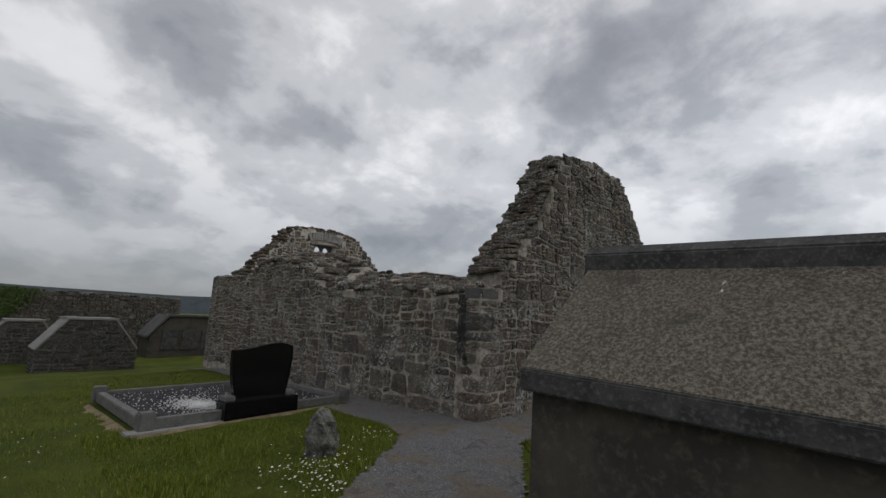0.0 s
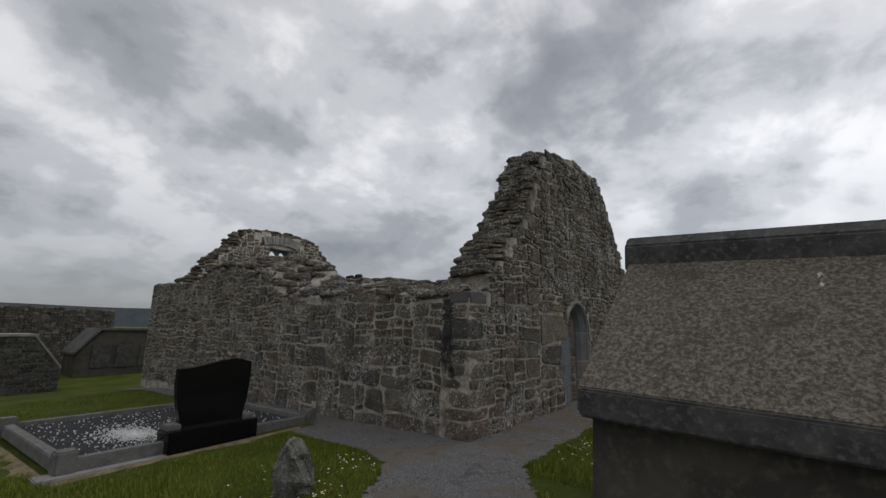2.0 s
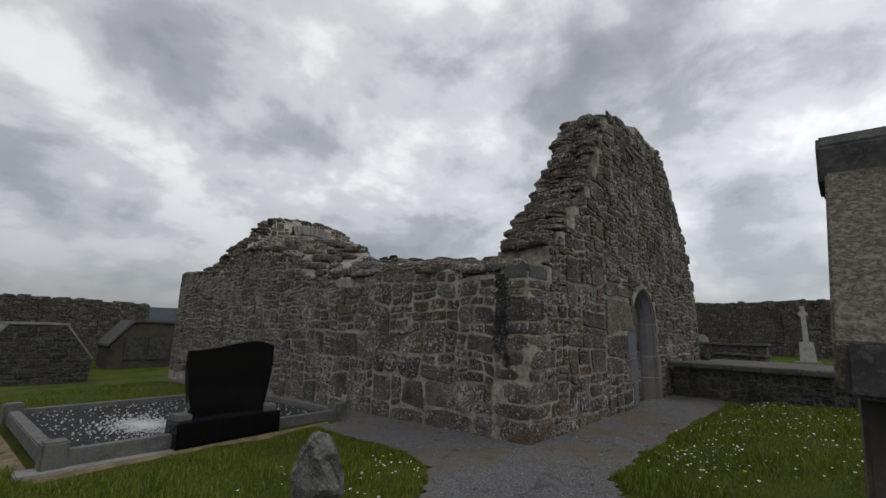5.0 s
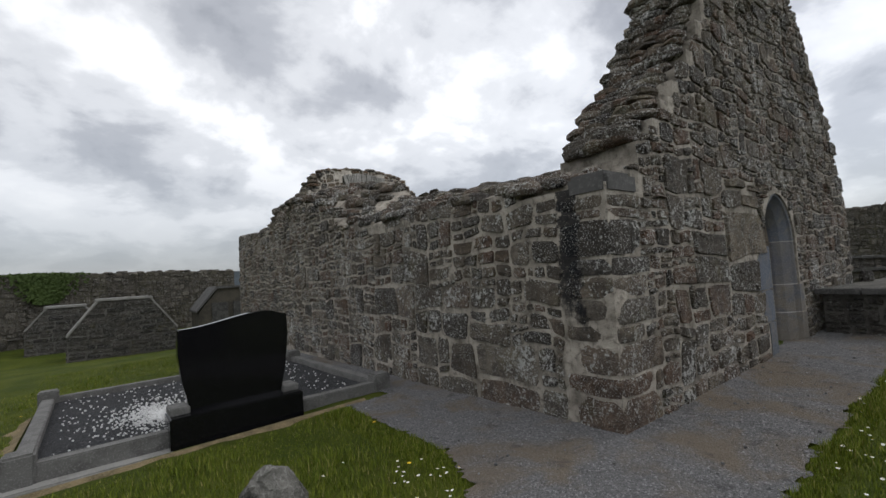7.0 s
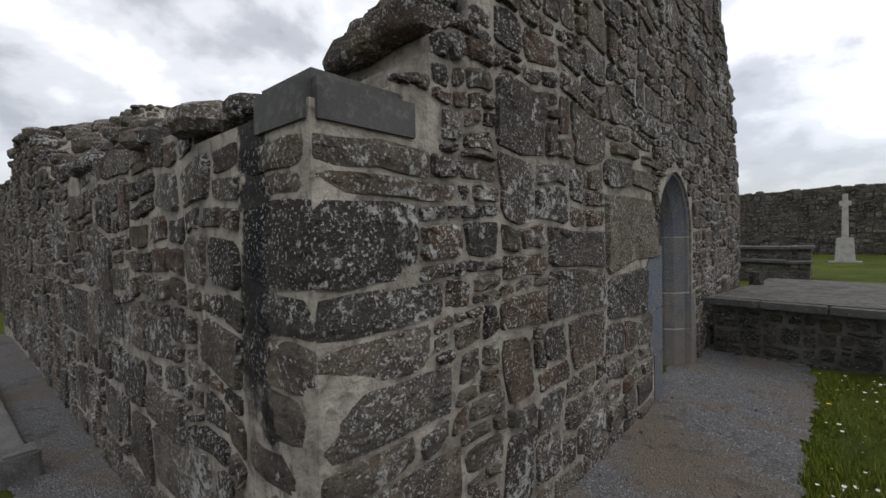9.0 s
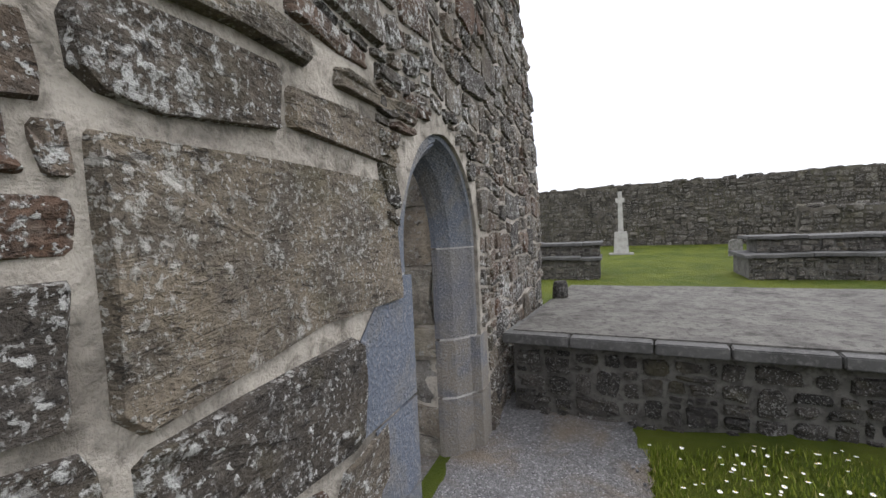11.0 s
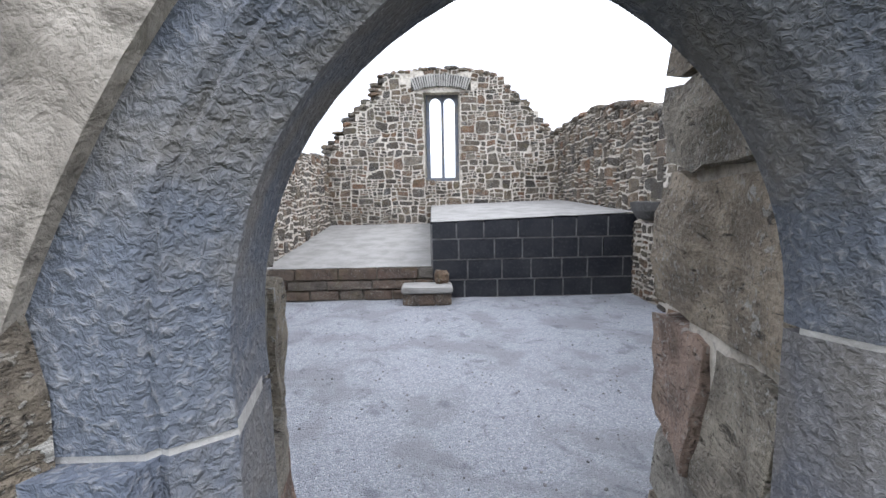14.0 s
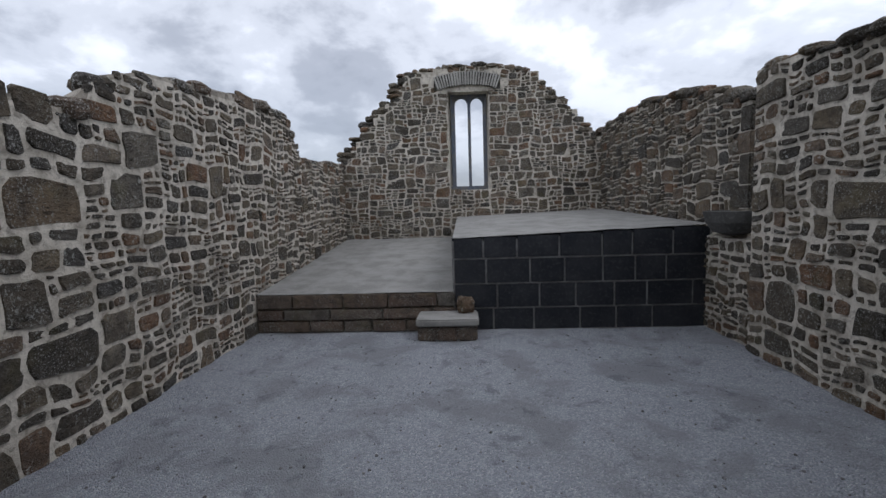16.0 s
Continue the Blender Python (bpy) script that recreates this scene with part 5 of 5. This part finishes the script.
def build_slab_tomb():
    t = thing("slab_tomb", "low wide tomb of dark masonry under cracked flagstones", "tomb", (6.11, -1.92, ground_z(6.6, -1.75) - 0.035), -6.6)
    g = ground_z(6.6, -1.75)
    part("core", box((2.6, 3.36, 0.66), (0, 0, 0.27)), MORTAR_OLD, t)
    rng = random.Random(91)
    cells, pieces = [], []
    split_cells(-1.68, -0.12, 1.68, 0.47, 0.015, 0.07, rng, cells)
    for c in cells:
        pieces.append(stone_mesh(c, rng, 0.010, 0.035, lambda s, z, d: (-1.3 - d, s, z), 0.012))
    cells = []
    split_cells(-1.3, -0.12, 1.3, 0.47, 0.015, 0.07, rng, cells)
    for c in cells:
        pieces.append(stone_mesh(c, rng, 0.010, 0.035, lambda s, z, d: (s, -1.68 - d, z), 0.012))
    for v, f in pieces:
        raw("stone", v, f, STONE_DARK, t)
    for x0, x1, cuts in ((-1.42, -0.95, 7), (-0.95, 0.35, 3), (0.35, 1.4, 4)):
        y = -1.78
        for k in range(cuts):
            w = 3.5 / cuts * rng.uniform(0.85, 1.15) if k < cuts - 1 else 1.74 - y
            bm = box((x1 - x0 - 0.012, w - 0.012, 0.075), ((x0 + x1) / 2, y + w / 2, 0.555 - 0.006 * rng.random()), 0.008)
            part("flagstone", bm, FLAG, t)
            y += w
    rub = thing("rubble_stone", "dark loose stone on the tomb against the gable", "stone", (6.6, -0.32, g + 0.555))
    v, f = rock_mesh((0, 0, 0.08), (0.22, 0.18, 0.2), rng)
    raw("block", v, f, STONE_DARK, rub)


build_slab_tomb()


def build_table_tomb(place, turn, w, d, h, label, material):
    t = thing("table_tomb", label, "tomb", place, turn, "table tombs in the far plot")
    rng = random.Random(label)
    part("lower_wall", box((w * 0.96, d, h * 0.55), (0, 0, h * 0.27), 0.02), MORTAR_OLD, t)
    part("upper_wall", box((w * 0.9, d * 0.6, h * 0.35), (0.03 * w, d * 0.15, h * 0.78), 0.02), MORTAR_OLD, t)
    cells, upper = [], []
    split_cells(-w * 0.48, -0.08, w * 0.48, h * 0.53, 0.015, 0.06, rng, cells)
    split_cells(-w * 0.42, h * 0.62, w * 0.48, h * 0.93, 0.015, 0.05, rng, upper)
    for group, depth in ((cells, -d / 2), (upper, -d * 0.15)):
        for c in group:
            v, f = stone_mesh(c, rng, 0.006, 0.035, lambda s, z, dd: (s, depth - dd, z), 0.01)
            raw("stone", v, f, material, t)
    for name, x0, x1, yc, dd, z in (("lower_slab", -w / 2, w / 2, 0.0, d + 0.22, h * 0.58), ("upper_slab", -w * 0.46, w * 0.51, d * 0.15, d * 0.78, h * 0.98)):
        x = x0
        while x < x1 - 0.05:
            sw = min(rng.uniform(0.6, 1.3), x1 - x)
            bm = box((sw - 0.015, dd * rng.uniform(0.92, 1.0), 0.06), (x + sw / 2, yc, z + rng.uniform(-0.015, 0.015)))
            bmesh.ops.subdivide_edges(bm, edges=bm.edges[:], cuts=3, use_grid_fill=True)
            for v in bm.verts:
                v.co += 0.02 * noise.noise_vector(v.co * 3.0 + Vector(place))
            part(name, bm, FLAG, t)
            x += sw


build_table_tomb((12.6, 0.35, ground_z(12.6, 0.35)), -90, 2.2, 1.2, 0.78, "old two-tiered slab tomb of dark rubble", FARSTONE)
build_table_tomb((12.4, -5.4, ground_z(12.4, -5.4)), -92, 4.0, 1.3, 0.8, "long two-tiered slab tomb of dark rubble", FARSTONE)


def build_terrace():
    """The rubble enclosure with a cross, and the sloping mound of stones in front of it."""
    rubble_field_wall("wall_plot_1", (16.2, -5.8), (15.0, -13.0), 1.72, 0.5, "low rubble wall round an old burial plot", 86)
    rubble_field_wall("wall_plot_2", (11.6, -6.2), (7.6, -8.2), 0.95, 0.9, "collapsed rubble wall of rough blocks", 87, 0.2)


build_terrace()


def build_cross(place, h, label, material, shaft, base, arm=5.0):
    t = thing("grave_cross", label, "cross", place, 88)
    part("base", prism([(-base, 0), (base, 0), (base * 0.8, h * 0.36), (-base * 0.8, h * 0.36)], -base * 0.7, base * 0.7, 0.015), material, t)
    part("plinth", box((base * 3.2, base * 2.2, 0.08), (0, 0, 0.0), 0.01), CONCRETE, t)
    part("shaft", prism([(-shaft, h * 0.36), (shaft, h * 0.36), (shaft * 0.8, h), (-shaft * 0.8, h)], -shaft * 0.7, shaft * 0.7, 0.008), material, t)
    part("arms", box((shaft * arm, shaft * 1.3, shaft * 1.8), (0, 0, h * 0.86), 0.008), material, t)


build_cross((18.0, -1.36, ground_z(18, -1.36)), 2.15, "pale stone cross with a slender shaft on a tapered base", SLATE, 0.085, 0.25, 3.4)
build_cross((18.6, -9.6, ground_z(18.6, -9.6)), 2.55, "weathered stone cross by the boundary wall", CONCRETE, 0.13, 0.25)


def build_small_stones():
    rng = random.Random(95)
    for x, y, h, w in ((14.4, 0.2, 0.62, 0.24), (17.0, 2.0, 1.0, 0.5), (19.5, 2.9, 0.7, 0.4), (16.6, -4.4, 0.5, 0.35), (16.0, -4.9, 0.4, 0.3)):
        g = ground_z(x, y)
        t = thing("small_headstone", "small weathered upright grave marker", "headstone", (x, y, g), 90 + rng.uniform(-10, 10), "small far markers")
        pts = [(-w / 2, -0.05), (w / 2, -0.05), (w / 2, h * 0.75)] + [(w / 2 * math.cos(a * math.pi / 6), h * 0.75 + h * 0.25 * math.sin(a * math.pi / 6)) for a in range(1, 6)] + [(-w / 2, h * 0.75)]
        part("tablet", prism(pts, -0.05, 0.05, 0.01), PALE_STONE if h < 0.65 else CONCRETE, t)


build_small_stones()


def build_hills():
    verts, faces = [], []
    for k in range(161):
        a = -math.pi + 2 * math.pi * k / 160
        h = 84 + 16 * noise.noise((math.cos(a) * 2.2, math.sin(a) * 2.2, 4)) + 9 * noise.noise((math.cos(a) * 8, math.sin(a) * 8, 1))
        verts += [(2400 * math.cos(a), 2400 * math.sin(a), -40), (2400 * math.cos(a), 2400 * math.sin(a), max(h, 8))]
    faces = [(2 * k, 2 * k + 2, 2 * k + 3, 2 * k + 1) for k in range(160)]
    structure("backdrop", (verts, faces), None, HILL, "low hills on the horizon, distance haze painted in as blue")


build_hills()


# ---- grass, daisies, ivy ----
def grass_spot(rng, zones):
    x0, y0, x1, y1 = rng.choice(zones)
    return rng.uniform(x0, x1), rng.uniform(y0, y1)


def in_grave(x, y):
    p = GRAVE.inverted() @ Vector((x, y, 0))
    return abs(p.x) < 1.74 and -1.86 < p.y < 1.56


def is_lawn(x, y):
    return not on_path(x, y) and not in_grave(x, y) and not (x > -0.45 and y > -0.9) and not (-2.7 < x < -0.55 and -6.7 < y < -2.55) and not (4.6 < x < 8.1 and -3.7 < y)


def build_grass():
    rng = random.Random(101)
    verts, faces = [], []
    zones = [(-4.2, -1.6, -0.9, 3.2)] * 6 + [(-0.6, -3.4, 5.2, -0.9)] * 6 + [(-0.4, -1.15, 5.2, -0.85)] * 2 + [(-1.3, 0.2, -0.9, 2.8)] + [(-7, -1, -3.4, 8)] * 3 + [(-4, 5.5, 0, 10)] * 2
    count = 0
    while count < 110000:
        x, y = grass_spot(rng, zones)
        if not is_lawn(x, y):
            continue
        count += 1
        z = ground_z(x, y) + 0.018 * noise.noise((x * 1.7, y * 1.7, 0.3))
        tall = 0.5 + 1.2 * max(noise.noise((x * 1.4, y * 1.4, 8.0)) + 0.35, 0)
        h, a, w = rng.uniform(0.025, 0.055) * tall, rng.uniform(0, 6.28), rng.uniform(0.003, 0.006)
        lean = rng.uniform(0.1, 0.8) * h
        dx, dy = math.cos(a), math.sin(a)
        n = len(verts)
        verts += [(x - dy * w, y + dx * w, z - 0.01), (x + dy * w, y - dx * w, z - 0.01), (x + dx * lean, y + dy * lean, z + h)]
        faces.append((n, n + 1, n + 2))
    tagged(raw("grass", verts, faces, BLADES), "short uneven tufts of lawn grass", "grass", kind="stuff")
    petals, yolks = [], []
    spots = [(-2.7, -0.1, 0.45, 90), (-2.95, -0.75, 0.4, 70), (-1.5, 0.5, 0.4, 25), (-2.3, 0.3, 0.8, 25), (0.7, -1.5, 0.5, 80), (2.3, -1.25, 0.8, 90), (4.4, -1.5, 0.6, 80), (3.5, -2.4, 1.0, 110), (1.5, -2.4, 0.9, 60), (-4.6, 3.0, 1.2, 40)]
    for cx, cy, r, n in spots:
        for _ in range(n):
            x, y = rng.gauss(cx, r * 0.6), rng.gauss(cy, r * 0.5)
            if is_lawn(x, y):
                z, s = ground_z(x, y) + rng.uniform(0.035, 0.06), rng.uniform(0.008, 0.0125)
                tilt = rng.uniform(-0.4, 0.4)
                ring = [(x + s * math.cos(k * math.pi / 4), y + s * math.sin(k * math.pi / 4), z + tilt * s * math.cos(k * math.pi / 4)) for k in range(8)]
                petals.append((ring + [(x, y, z - 0.004)], [(k, (k + 1) % 8, 8) for k in range(8)]))
                yolks.append(([(x + 0.35 * s * math.cos(k * math.pi / 3), y + 0.35 * s * math.sin(k * math.pi / 3), z + 0.003) for k in range(6)], [tuple(range(6))]))
    for _ in range(26):
        x, y = grass_spot(rng, zones)
        if is_lawn(x, y):
            z = ground_z(x, y) + 0.06
            yolks.append(([(x + 0.017 * math.cos(k * math.pi / 3), y + 0.017 * math.sin(k * math.pi / 3), z) for k in range(6)], [tuple(range(6))]))
    tagged(raw("daisies", *joined(petals), PETAL), "white daisies scattered in the lawn", "flowers", kind="stuff")
    tagged(raw("yellow_flowers", *joined(yolks), YOLK), "small yellow flower heads in the lawn", "flowers", kind="stuff")


def build_ivy():
    rng = random.Random(103)
    verts, faces = [], []
    for _ in range(2600):
        f = rng.random()
        x = -4.95 + rng.gauss(0, 0.42) * (0.35 + 0.85 * f)
        z = 1.05 + 1.15 * f
        if z > 2.28:
            continue
        y = 20.88 + 0.3746 * (x + 4.95) - rng.uniform(0.04, 0.24)
        s, a = rng.uniform(0.04, 0.08), rng.uniform(0, 6.28)
        n = len(verts)
        verts += [(x + s * math.cos(a + k * 2.09), y - 0.5 * s * math.sin(a * 3 + k), z + s * math.sin(a + k * 2.09)) for k in range(3)]
        faces.append((n, n + 1, n + 2))
    tagged(raw("ivy", verts, faces, IVY), "green ivy hanging over the boundary wall", "plant", kind="stuff")


def build_pebbles():
    rng = random.Random(107)
    pieces = []
    while len(pieces) < 1500:
        x, y = rng.uniform(1.0, 6.8), rng.uniform(0.9, 6.5)
        c = 0.004 + 0.009 * rng.random() ** 3
        pieces.append(rock_mesh((x, y, 0.06 * (1 - smooth(y, 0.4, 1.5)) + 0.02 * noise.noise((x * 1.5, y * 1.5, 9.0)) + 0.3 * c), (2 * c, 1.6 * c, c), rng, rng.uniform(0, 3)))
    while len(pieces) < 2100:
        x, y = rng.uniform(-4.5, 5.2), rng.uniform(-3.0, 2.4)
        if on_path(x, y) and not (x > -0.05 and y > -0.05):
            c = 0.004 + 0.009 * rng.random() ** 3
            pieces.append(rock_mesh((x, y, ground_z(x, y) + 0.022 + 0.3 * c), (2 * c, 1.6 * c, c), rng, rng.uniform(0, 3)))
    tagged(raw("pebbles", *joined(pieces), PEBBLE), "loose grey pebbles and clods on the gravel", "pebbles", kind="stuff")


PEBBLE = make_rubble("grey_pebbles", [(0.0, (0.10, 0.10, 0.10)), (0.5, (0.22, 0.22, 0.225)), (1.0, (0.45, 0.45, 0.45))], (0.4, 0.4, 0.4), 1.2)
build_pebbles()
build_grass()
build_ivy()
finish_stones()
